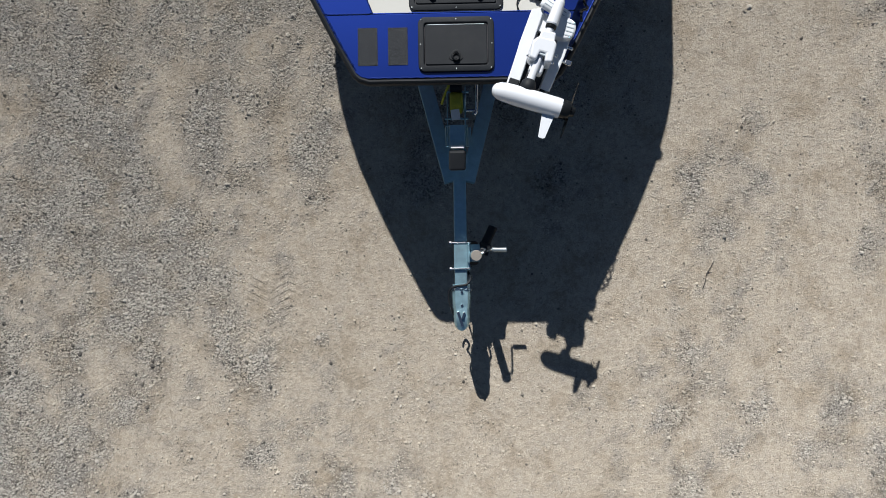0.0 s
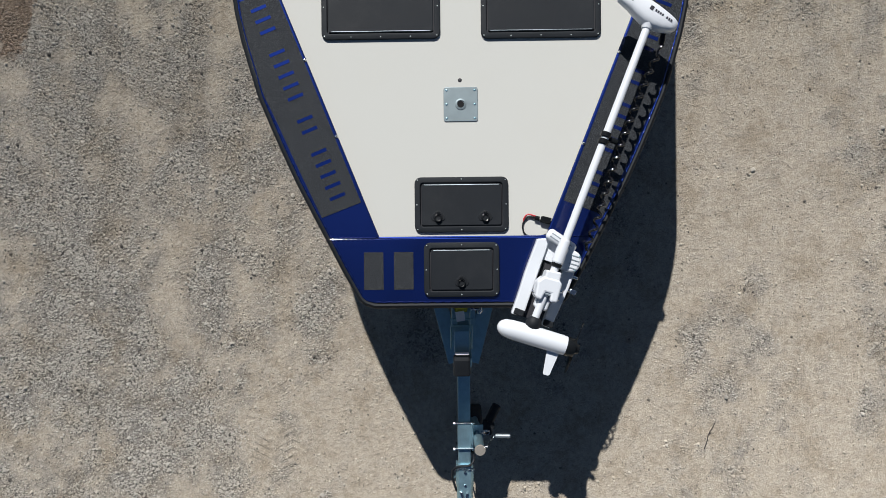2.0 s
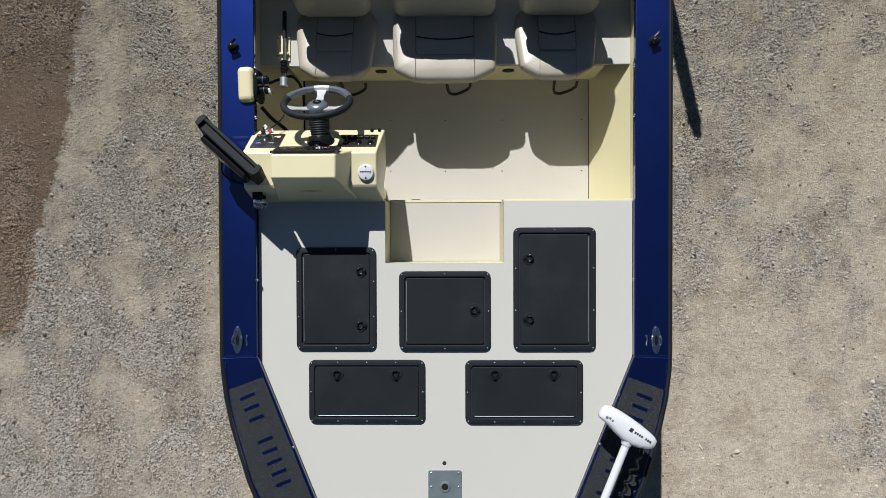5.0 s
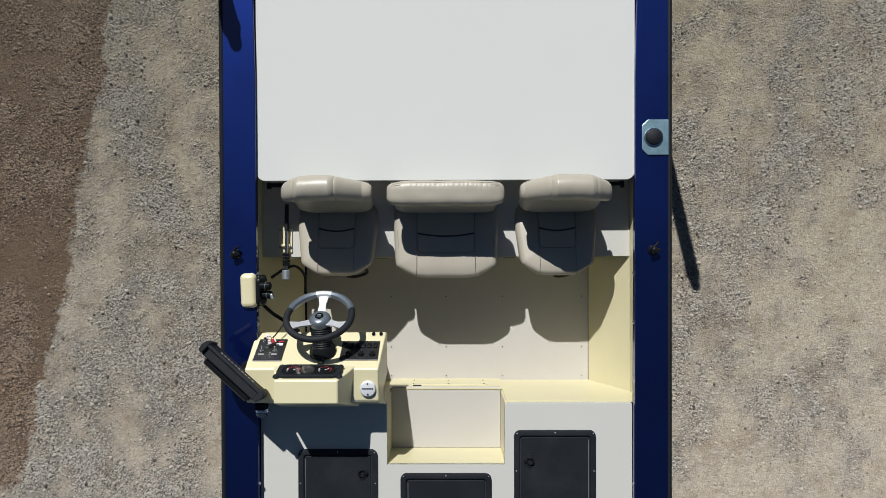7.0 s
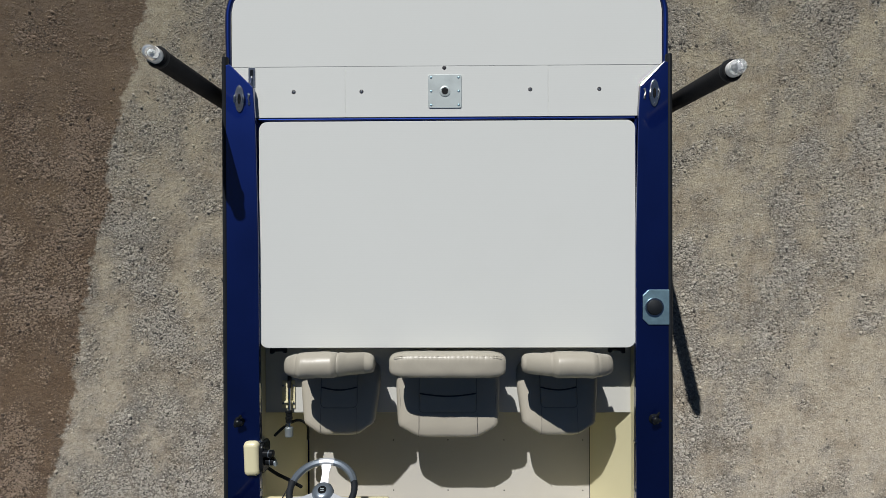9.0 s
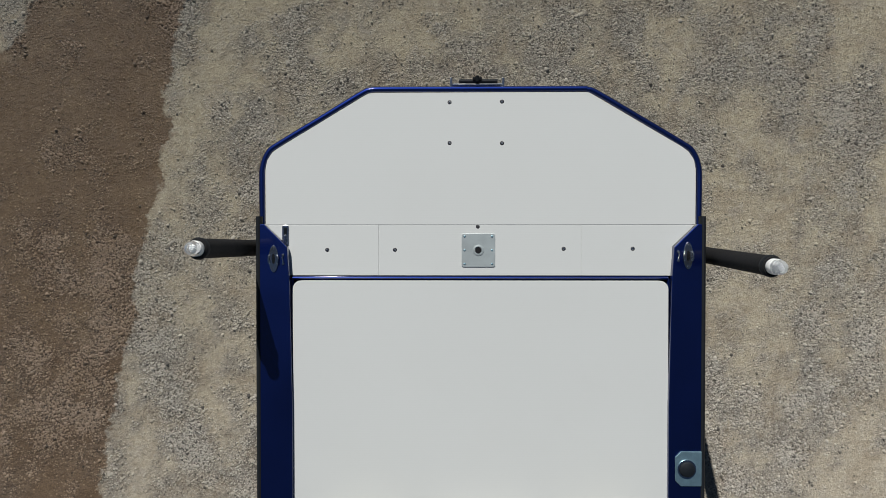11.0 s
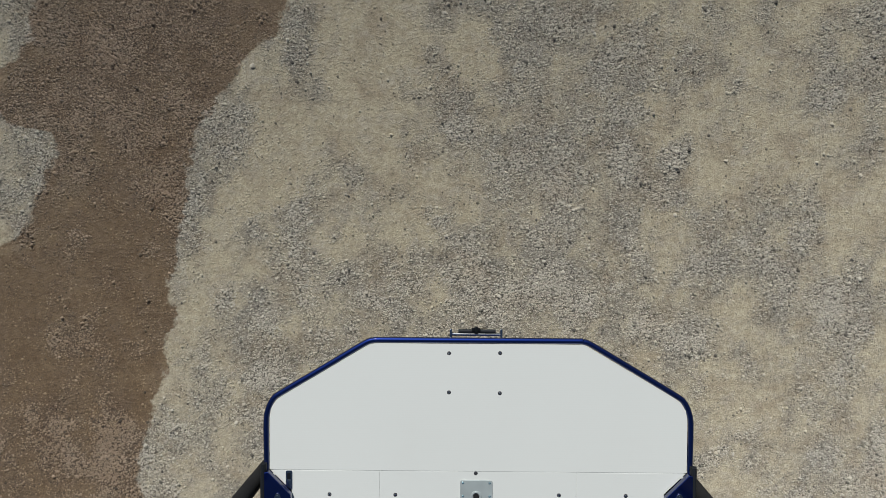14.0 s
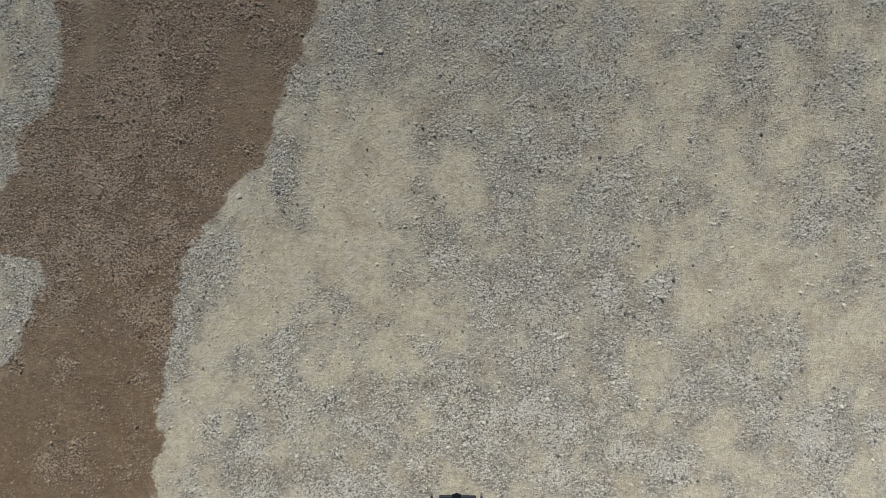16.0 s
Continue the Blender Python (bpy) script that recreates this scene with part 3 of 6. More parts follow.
bench = part("bench_front", block((1.8, 0.012, 0.297), (0.01, 4.243, -0.4275), 0.001), CREAM, boat, "pale yellow bench front", False)
part("bench_top", block((2.1, 0.45, 0.014), (0, 4.468, -0.275), 0.002), DECK, bench, "off-white bench top", False)
part("engine_bulkhead", block((2.1, 0.012, 0.24), (0, 4.70, -0.155), 0.001), CREAM, bench, "", False)
for x in (-0.37, 0.37):
    # no opening is cut: a black disc gives the hole's inner shade
    part("scupper", lathe([(0, 0), (0.035, 0), (0.035, 0.004), (0, 0.004)], pose(x, 4.2365, -0.36, 90), 18), RUBBER, bench, "black disc for the shaded inside of an oval hole")

# engine cover and stern deck
part("engine_well", merge(block((2.03, 0.02, 0.2), (0, 5.885, -0.15), 0.0), block((0.02, 1.2, 0.2), (-1.018, 5.28, -0.15), 0.0), block((0.02, 1.2, 0.2), (1.018, 5.28, -0.15), 0.0)), BLUE, boat, "blue rim under the engine cover", False)
part("rim", sweep([(-1.01, 5.884, -0.04), (1.01, 5.884, -0.04)], 0.006, 8), BLUE, boat, "blue rounded rim behind the engine cover")
part("engine_cover", prism(rrect(-1.006, 1.008, 4.655, 5.870, 0.045), -0.045, -0.022, 0.003), RIB, boat, "large off-white ribbed engine cover")
stern = part("stern_deck", prism([(-1.158, 6.171), (1.158, 6.171), (1.158, 6.47), (1.148, 6.52), (1.12, 6.562), (1.085, 6.588), (0.585, 6.882), (-0.595, 6.882), (-1.085, 6.588), (-1.12, 6.562), (-1.148, 6.52), (-1.158, 6.47)], -0.062, -0.046, 0.0015), RIB, boat, "off-white ribbed swim platform")
for x0, x1 in ((-1.034, -0.545), (-0.542, 0.548), (0.551, 1.034)):
    poly = [(x0, 5.897), (x1, 5.897), (x1, 6.1695), (x0, 6.1695)]
    if x0 < -1:
        poly = [(x0, 5.897), (x1, 5.897), (x1, 6.168), (-1.152, 6.168), (x0, 6.052)]
    if x1 > 1:
        poly = [(x0, 5.897), (x1, 5.897), (x1, 6.052), (1.152, 6.168), (x0, 6.168)]
    part("deck_panel", prism(poly, -0.062, -0.046, 0.001), RIB, stern, "off-white ribbed deck panel")
tube_pts = curve([(-1.175, 6.17, -0.052), (-1.178, 6.40, -0.052), (-1.172, 6.49, -0.052), (-1.14, 6.565, -0.052), (-1.08, 6.61, -0.052), (-0.85, 6.748, -0.052), (-0.64, 6.875, -0.052), (-0.585, 6.897, -0.052), (-0.52, 6.900, -0.052), (0, 6.900, -0.052),
                  (0.52, 6.900, -0.052), (0.58, 6.897, -0.052), (0.635, 6.875, -0.052), (0.85, 6.748, -0.052), (1.08, 6.61, -0.052), (1.14, 6.565, -0.052), (1.172, 6.49, -0.052), (1.178, 6.40, -0.052), (1.175, 6.17, -0.052)], 5)
part("platform_rail", sweep(tube_pts, 0.0165, 12), BLUE, boat, "blue tube rail round the swim platform")
part("platform_bracket", merge(block((2.2, 0.05, 0.05), (0, 6.22, -0.09), 0.004), block((0.05, 0.68, 0.05), (-0.5, 6.52, -0.09), 0.004), block((0.05, 0.68, 0.05), (0.5, 6.52, -0.09), 0.004)), BLUE, boat)
part("jet_nozzle", merge(rod((0, 6.14, -0.5), (0, 6.42, -0.5), 0.11, 20, 0.02), rod((0, 6.40, -0.5), (0, 6.52, -0.5), 0.085, 20, 0.01)), ALLOY, boat)
ladder = part("boarding_ladder", merge(rod((-0.155, 6.930, -0.075), (0.13, 6.930, -0.075), 0.009), block((0.014, 0.055, 0.04), (-0.152, 6.936, -0.072), 0.003), block((0.014, 0.055, 0.04), (0.128, 6.936, -0.072), 0.003)), STEEL, boat, "folded chrome boarding ladder behind the platform")
part("rung", rod((-0.11, 6.948, -0.072), (0.098, 6.948, -0.072), 0.011), RUBBER, ladder, "black rubber rung")
part("latch", merge(block((0.05, 0.02, 0.02), (-0.012, 6.958, -0.066), 0.004), block((0.02, 0.035, 0.02), (-0.012, 6.958, -0.062), 0.004)), GLOSSBLACK, ladder)
part("seam_backing", merge(block((2.28, 0.06, 0.010), (0, 6.17, -0.0535), 0), block((0.05, 0.24, 0.010), (-0.5435, 6.02, -0.0535), 0), block((0.05, 0.24, 0.010), (0.5495, 6.02, -0.0535), 0)), RIB, stern, "", False)
lift = part("lift_latch", prism(rrect(-1.067, -1.031, 6.060, 6.168, 0.008), -0.046, -0.041, 0.001), STEEL, boat, "chrome flush latch")
part("latch_tongue", block((0.013, 0.050, 0.006), (-1.049, 6.092, -0.039), 0.002, (6, 0, 0)), STEEL, lift)
# slot is not cut: a thin dark plate paints its inner shade
part("latch_slot", prism(rrect(-1.058, -1.040, 6.118, 6.156, 0.005), -0.041, -0.0395), SCREEN, lift)

for s in (-1, 1):
    g = part("gas_strut", merge(rod((s * 0.88, 4.638, -0.085), (s * 0.96, 4.638, -0.075), 0.012, 12, 0.003), block((0.02, 0.035, 0.03), (s * 0.955, 4.634, -0.08), 0.004), block((0.018, 0.03, 0.025), (s * 0.885, 4.634, -0.085), 0.004)), GLOSSBLACK, boat, "black lid strut under the engine cover")

# screw heads
def screw(x, y, z, r, parent, mat=STEEL, name="screw"):
    return part(name, lathe([(0, 0.0025), (r * 0.3, 0.0022), (r * 0.75, 0.0018), (r, 0), (0, -0.001)], pose(x, y, z), 10), mat, parent)


k = screw(-0.823, 6.035, -0.046, 0.0115, stern, SEAM, "countersink")
head = screw(-0.823, 6.035, -0.0445, 0.0062, stern)
for x in (-0.456, 0.453, 0.823):
    for piece in (k, head):
        again(piece, x + 0.823, 0.006 if x > 0 else 0)
for x, y in ((-0.161, 6.829), (0.121, 6.832), (-0.161, 6.611), (0.121, 6.609)):
    for piece in (k, head):
        again(piece, x + 0.823, y - 6.035)
k = screw(-0.34, 3.989, -0.574, 0.0042, floor, SEAM)
for x in (0.0, 0.35, 0.84):
    for y in (3.495, 3.675, 3.989):
        again(k, x + 0.34, y - 3.989)
again(k, 0, 3.675 - 3.989)
again(k, 0, 3.495 - 3.989)
for s, g, ys in ((-1, gun_l, (1.75, 2.15)), (1, gun_r, (1.70, 2.17))):
    for y in ys:
        x = s * (0.434 + (y - 1.222) / 1.41 * 0.566 + 0.006)
        part("rivet", lathe([(0, 0.012), (0.006, 0.010), (0.009, 0.004), (0.009, 0)], pose(x, y, -0.004), 10), STEEL, g)
for s, g in ((-1, aft_l), (1, aft_r)):
    for y in (3.04, 4.16, 3.9):
        part("rivet", lathe([(0, 0.012), (0.006, 0.010), (0.009, 0.004), (0.009, 0)], pose(s * 0.998, y, -0.008), 10), STEEL, g)


# ---- hatches ----
def latch(x, y, z, turn, parent):
    """Twist latch: lobed base, sunk finger well and a folding D ring with its hinge block."""
    m = pose(x, y, z, 0, 0, turn)
    lobes = [m @ Vector((0.0315 * math.cos(a) * (1 + 0.16 * max(0.0, math.cos(2 * a))), 0.029 * math.sin(a) + 0.004 * math.cos(2 * a), 0)) for a in (2 * math.pi * i / 32 for i in range(32))]
    cup = merge(prism([(p.x, p.y) for p in lobes], z - 0.001, z + 0.004, 0.0018), lathe([(0.012, 0.001), (0.016, 0.002), (0.019, 0.0075), (0.023, 0.0075), (0.026, 0.003)], m, 24))
    base = part("latch", cup, RUBBER, parent, "black twist latch")
    loop = [m @ Vector((0.0165 * math.cos(a), 0.006 + 0.017 * math.sin(a), 0.0095 + 0.003 * math.sin(a))) for a in (2 * math.pi * i / 22 for i in range(22))]
    part("latch_ring", merge(sweep(loop, 0.0038, 8, True), put(block((0.016, 0.017, 0.010), (0, -0.018, 0.008), 0.003), m), put(block((0.007, 0.012, 0.006), (0, 0.020, 0.012), 0.002), m)), GLOSSBLACK, parent)
    return base


def hatch(x0, x1, y0, y1, z, latches, hinge, label):
    """Moulded frame, recessed lid, hinge rod, latches and screws."""
    fr = part("hatch", ring(rrect(x0, x1, y0, y1, 0.034), rrect(x0 + 0.031, x1 - 0.031, y0 + 0.031, y1 - 0.031, 0.014), z - 0.001, z + 0.015, 0.005), BLACK, boat, label)
    part("gasket", prism(rrect(x0 + 0.027, x1 - 0.027, y0 + 0.027, y1 - 0.027, 0.016), z - 0.001, z + 0.004), SEAM, fr)
    part("lid", prism(rrect(x0 + 0.036, x1 - 0.036, y0 + 0.036, y1 - 0.036, 0.012), z + 0.003, z + 0.0125, 0.003), BLACK, fr)
    i = 0.041
    e = 0.05
    a, b = {"w": ((x0 + i, y0 + e), (x0 + i, y1 - e)), "e": ((x1 - i, y0 + e), (x1 - i, y1 - e)), "s": ((x0 + e, y0 + i), (x1 - e, y0 + i)), "n": ((x0 + e, y1 - i), (x1 - e, y1 - i))}[hinge]
    part("hinge_rod", rod((*a, z + 0.0125), (*b, z + 0.0125), 0.0018, 8), ALLOY, fr, "thin steel hinge rod")
    for lx, ly, t in latches:
        latch(lx, ly, z + 0.0125, t, fr)
    k = screw(x0 + 0.016, y0 + 0.016, z + 0.0148, 0.0036, fr, LITALLOY)
    xm, ym = (x0 + x1) / 2, (y0 + y1) / 2
    spots = [(x0 + 0.016, y1 - 0.016), (x1 - 0.016, y0 + 0.016), (x1 - 0.016, y1 - 0.016)]
    spots += [(x0 + (x1 - x0) * t, y) for t in ((0.25, 0.5, 0.75) if x1 - x0 > 0.55 else (0.5,)) for y in (y0 + 0.012, y1 - 0.012)]
    spots += [(x, y0 + (y1 - y0) * t) for t in ((0.33, 0.67) if y1 - y0 > 0.5 else (0.5,)) for x in (x0 + 0.012, x1 - 0.012)]
    for x, y in spots:
        again(k, x - x0 - 0.016, y - y0 - 0.016)
    return fr


hatch(-0.796, -0.368, 2.660, 3.212, -0.05, [(-0.447, 3.085, 90), (-0.447, 2.795, 90)], "w", "black plastic deck hatch with two latches, partly in the console's shade")
hatch(-0.245, 0.245, 2.657, 3.083, -0.05, [(0.160, 2.875, 90)], "w", "black plastic deck hatch with one latch")
hatch(0.366, 0.805, 2.657, 3.315, -0.05, [(0.446, 3.152, -90), (0.446, 2.826, -90)], "e", "tall black plastic deck hatch with two latches")
hatch(-0.731, -0.107, 2.268, 2.608, -0.05, [(-0.579, 2.530, 0), (-0.264, 2.530, 0)], "s", "wide black plastic deck hatch with two latches")
hatch(0.108, 0.737, 2.264, 2.606, -0.05, [(0.266, 2.530, 0), (0.580, 2.530, 0)], "s", "wide black plastic deck hatch with two latches")
hatch(-0.249, 0.243, 1.249, 1.539, -0.05, [(-0.126, 1.330, 180), (0.122, 1.330, 180)], "n", "black plastic hatch near the bow with two latches")
hatch(-0.201, 0.189, 0.913, 1.195, 0.0, [(-0.007, 0.990, 180)], "n", "black plastic hatch on the blue bow deck")


# ---- plates, pads and fittings ----
def seat_plate(x, y, z, mat):
    """Square pedestal plate with a socket and six screws."""
    p = part("pedestal_plate", prism(rrect(x - 0.09, x + 0.09, y - 0.09, y + 0.09, 0.012), z, z + 0.005, 0.0015), mat, boat, "square brushed aluminium seat pedestal plate")
    part("socket", lathe([(0.030, 0), (0.029, 0.003), (0.021, 0.0045), (0.019, 0.001), (0, 0.001)], pose(x, y, z + 0.005), 24), mat, p)
    # flat black disc painted in for the dark inside of the socket
    part("socket_shade_disc", lathe([(0, 0), (0.0175, 0), (0.0175, 0.001), (0, 0.001)], pose(x, y, z + 0.0062), 20), FOAM, p)
    k = screw(x - 0.074, y - 0.074, z + 0.005, 0.007, p, GALV)
    for dx, dy in ((0.148, 0), (0, 0.148), (0.148, 0.148), (0, 0.074), (0.148, 0.074)):
        again(k, dx, dy)
    part("drain", lathe([(0, 0.002), (0.008, 0.002), (0.011, 0)], pose(x - 0.003, y + 0.127, z), 14), SEAM, boat, "small dark round drain")


# same plate twice; light on each is painted by a dim and a lit alloy
seat_plate(-0.002, 1.922, -0.05, DIMALLOY)
seat_plate(-0.006, 6.033, -0.046, LITALLOY)


def cleat(x, y):
    s = 1 if x < 0 else -1
    oval = [(x + 0.026 * math.cos(a), y + 0.072 * math.sin(a)) for a in (2 * math.pi * i / 28 for i in range(28))]
    p = part("cleat", prism(oval, 0.0, 0.006, 0.0025), STEEL, boat, "oval stainless pop-up cleat")
    for d in (-1, 1):
        part("horn", merge(sweep([(x + d * 0.020, y - 0.024, 0.004), (x + d * 0.024, y - 0.014, 0.012), (x + d * 0.024, y + 0.010, 0.012), (x + d * 0.020, y + 0.022, 0.004)], 0.0055, 8),
                           *[lathe([(0, 0.014), (0.005, 0.012), (0.007, 0.006), (0.006, 0)], pose(x + d * 0.023, y + v, 0.003), 10) for v in (-0.016, 0.014)]), STEEL, p)
        part("screw", lathe([(0, 0.0025), (0.004, 0.002), (0.005, 0)], pose(x, y + d * 0.055, 0.006), 10), STEEL, p)
    # dark oval laid on top, its colour standing for shade in the recess
    part("recess", prism([(x + 0.009 * math.cos(a), y + 0.028 * math.sin(a)) for a in (2 * math.pi * i / 16 for i in range(16))], 0.006, 0.0072), SCREEN, p)
    part("eyelet", merge(sweep([(x + s * 0.048, y - 0.025, 0.003), (x + s * 0.053, y - 0.012, 0.008), (x + s * 0.046, y + 0.002, 0.005), (x + s * 0.052, y + 0.024, 0.003)], 0.004, 8), lathe([(0, 0.006), (0.007, 0.004), (0.008, 0)], pose(x + s * 0.05, y - 0.025, 0), 10),
                         lathe([(0, 0.006), (0.007, 0.004), (0.008, 0)], pose(x + s * 0.05, y + 0.02, 0), 10)), STEEL, p, "small chrome hook")


for x, y in ((-1.100, 2.722), (1.110, 2.720), (-1.101, 5.988), (1.101, 6.005)):
    cleat(x, y)
for s, g in ((-1, gun_l), (1, gun_r)):
    bead = [(s * (0.998 + 0.196 * i / 48), 2.630 - 0.008 * i / 48, 0.0) for i in range(49)]
    part("weld_bead", sweep(bead, [0.0045 if i % 4 in (0, 1) else 0.0028 for i in range(49)], 8), BLUE, g, "glossy blue weld bead")


def rod_mount(x, y):
    p = part("rod_mount", merge(lathe([(0, 0.045), (0.012, 0.044), (0.018, 0.038), (0.019, 0.012), (0.026, 0.006), (0.028, 0)], pose(x, y, 0), 18), block((0.05, 0.018, 0.012), (x + 0.006, y - 0.006, 0.034), 0.004, (0, 0, 25))), GLOSSBLACK, boat, "black plastic rod mount knob")
    part("thumb_screw", rod((x - 0.006, y + 0.014, 0.03), (x + 0.02, y + 0.042, 0.03), 0.007, 10, 0.002), GLOSSBLACK, p)


rod_mount(-1.111, 4.266)
rod_mount(1.096, 4.280)
cut = 0.03
fp = [(1.037 + cut, 4.780), (1.177, 4.780), (1.177, 4.966), (1.037 + cut, 4.966), (1.037, 4.966 - cut), (1.037, 4.780 + cut)]
filler = part("fuel_filler", prism(fp, 0.0, 0.008, 0.003), GALV, boat, "grey alloy fuel filler plate with a black cap")
part("fuel_cap", lathe([(0, 0.020), (0.034, 0.019), (0.040, 0.014), (0.042, 0)], pose(1.097, 4.873, 0.008), 28), BLACK, filler)
part("cap_ring", lathe([(0.050, 0), (0.049, 0.005), (0.042, 0.006), (0.042, 0)], pose(1.097, 4.873, 0.008), 28), STEEL, filler)


def pads(s):
    """Non-slip pad on the sloping gunwale, with a row of plain blue bars."""
    edge_in = [(s * 0.966, 2.524), (s * 0.525, 1.408)]
    edge_out = [(s * 0.730, 1.329), (s * 0.873, 1.633), (s * 0.949, 1.805), (s * 1.022, 1.961), (s * 1.086, 2.110), (s * 1.130, 2.289), (s * 1.156, 2.455)]
    poly = edge_in + edge_out
    p = part("grip_pad", prism(poly, 0.0, 0.0022), PAD, gun_l if s < 0 else gun_r, "grey grit non-slip pad with a row of blue bars", False)
    start, end = Vector((s * 1.062, 2.45)), Vector((s * 0.636, 1.41))
    if s > 0:
        start, end = end, start
    d = (end - start)
    w = d.normalized()
    count = 18
    for i in range(count):
        if i in (3, 9, 12):
            continue
        c = start + d * ((i + 0.5) / count)
        ang = math.degrees(math.atan2(w.y, w.x))
        part("printed_bar", block((0.018, 0.085, 0.0012), (c.x, c.y, 0.0027), 0, (0, 0, ang)), BLUE, p, "", False)


pads(-1)
pads(1)
for x in (-0.4625, -0.3065):
    part("grip_pad", prism([(x - 0.0505, 0.953), (x + 0.0505, 0.953), (x + 0.0505, 1.147), (x - 0.0505, 1.147)], 0.0, 0.002), PAD, bow, "small rectangular grey grit pad", False)


# ---- helm console ----
console = thing("helm_console", (-0.65, 3.65, -0.575), "pale yellow moulded helm console with gauges and a steering wheel", "console", BOAT)
# side outline of the low body: front foot, front top, dash line, aft lip, down to the floor
body_prof = [(3.455, -0.048), (3.512, 0.148), (3.53, 0.158), (3.690, 0.178), (3.842, -0.055), (3.836, -0.080), (3.640, -0.075), (3.585, -0.20), (3.565, -0.574), (3.51, -0.574), (3.47, -0.30)]


def console_body():
    bm = bmesh.new()
    n = len(body_prof)
    rows = []
    for x, k in ((-1.022, 0.0), (-0.93, 0.0), (-0.385, 0.0), (-0.318, 0.0)):
        inset = 0.028 if x < -0.99 else 0.0
        rows.append([bm.verts.new((x + (0.012 if (x < -0.99 and z > 0.05) else (-0.018 if x > -0.33 and z > 0.05 else (-0.05 if x > -0.33 and z < -0.15 else 0))), y, z)) for y, z in body_prof])
    for a, c in zip(rows, rows[1:]):
        for j in range(n):
            bm.faces.new((a[j], a[(j + 1) % n], c[(j + 1) % n], c[j]))
    bm.faces.new(rows[0][::-1]), bm.faces.new(rows[-1])
    bmesh.ops.recalc_face_normals(bm, faces=bm.faces)
    return bevel(bm, 0.007, 2, 0.45)


part("body", console_body(), CREAM, console, "pale yellow moulded body")


def console_brow():
    """Raised gauge pod with sloped cheeks."""
    bm = bmesh.new()
    low = [(-0.868, 3.462), (-0.868, 3.702), (-0.452, 3.702), (-0.452, 3.462)]
    top = [(-0.826, 3.548), (-0.826, 3.662), (-0.518, 3.662), (-0.518, 3.548)]
    zl = [0.03, 0.160, 0.160, 0.03]
    a = [bm.verts.new((x, y, z)) for (x, y), z in zip(low, zl)]
    c = [bm.verts.new((x, y, z)) for (x, y), z in zip(top, (0.312, 0.309, 0.309, 0.312))]
    bm.faces.new(a[::-1]), bm.faces.new(c)
    for i in range(4):
        j = (i + 1) % 4
        bm.faces.new((a[i], a[j], c[j], c[i]))
    bmesh.ops.recalc_face_normals(bm, faces=bm.faces)
    return bevel(bm, 0.006, 2, 0.3)


part("gauge_pod", console_brow(), CREAM, console, "raised pale yellow gauge pod")
SLOPE = math.degrees(math.atan2(0.233, 0.152))
dash = Matrix.Translation((0, 3.766, 0.0615)) @ Matrix.Rotation(-radians(SLOPE), 4, "X")


def on_dash(x, v, h=0.0):
    """A place on the sloped dash: across, up the slope, above it."""
    return Matrix.Translation((x, 0, 0)) @ dash @ Matrix.Translation((0, -v, h))


def dash_box(x0, x1, v0, v1, h0, h1, b=0.001):
    return block((x1 - x0, v1 - v0, h1 - h0), (0, 0, 0), b), on_dash((x0 + x1) / 2, (v0 + v1) / 2, (h0 + h1) / 2)


key = part("switch_panel", put(*dash_box(-0.985, -0.838, -0.078, 0.085, 0.0, 0.006, 0.002)), CARBON, console, "black ignition and toggle panel")
part("ignition_switch", put(lathe([(0, 0.03), (0.012, 0.03), (0.015, 0.012), (0.019, 0.008), (0.019, 0)], None, 16), on_dash(-0.943, -0.05, 0.006)), STEEL, key)
for x in (-0.952, -0.885):
    part("toggle", put(merge(rod((0, 0, 0), (0, 0.008, 0.03), 0.005, 8, 0.002), lathe([(0.011, 0), (0.011, 0.006), (0, 0.007)], None, 12)), on_dash(x, 0.015, 0.006)), STEEL, key)
part("panel_label", put(*dash_box(-0.890, -0.855, -0.045, -0.028, 0.006, 0.0068, 0)), PALE, key, "small pale label")
part("panel_label", put(*dash_box(-0.887, -0.853, -0.062, -0.053, 0.006, 0.0068, 0)), RED, key, "small red label")
for x in (-0.952, -0.885):
    part("panel_label", put(*dash_box(x - 0.014, x + 0.014, 0.035, 0.040, 0.006, 0.0068, 0)), PALE, key)

rock = part("switch_panel", put(*dash_box(-0.542, -0.345, -0.062, 0.080, 0.0, 0.006, 0.002)), CARBON, console, "black rocker switch panel")
for i in range(6):
    x = -0.520 + i * 0.0305
    part("rocker_switch", put(merge(block((0.022, 0.03, 0.010), (0, 0, 0.004), 0.003), block((0.020, 0.014, 0.006), (0, -0.006, 0.009), 0.002, (12, 0, 0))), on_dash(x, -0.022, 0.006)), GLOSSBLACK, rock)
    part("switch_label", put(*dash_box(x - 0.007, x + 0.007, -0.044, -0.040, 0.006, 0.0068, 0)), PALE, rock)
for x in (-0.50, -0.435, -0.375):
    part("knob", put(lathe([(0, 0.016), (0.012, 0.015), (0.014, 0.003), (0.018, 0.0)], None, 16), on_dash(x, 0.042, 0.006)), GLOSSBLACK, rock)

# gauge cluster in the aft face of the pod
gm = Matrix.Translation((-0.668, 3.688, 0.243)) @ Matrix.Rotation(radians(-70), 4, "X")


def capsule(w, h, r, n=8):
    return rrect(-w / 2, w / 2, -h / 2, h / 2, r, n)


gauge = part("gauge_panel", put(prism(capsule(0.320, 0.112, 0.045), 0, 0.012, 0.004), gm), BLACK, console, "wide black instrument cluster with twin dials")
part("dial_glass", put(prism(capsule(0.272, 0.078, 0.036), 0.012, 0.0135), gm), SCREEN, gauge)
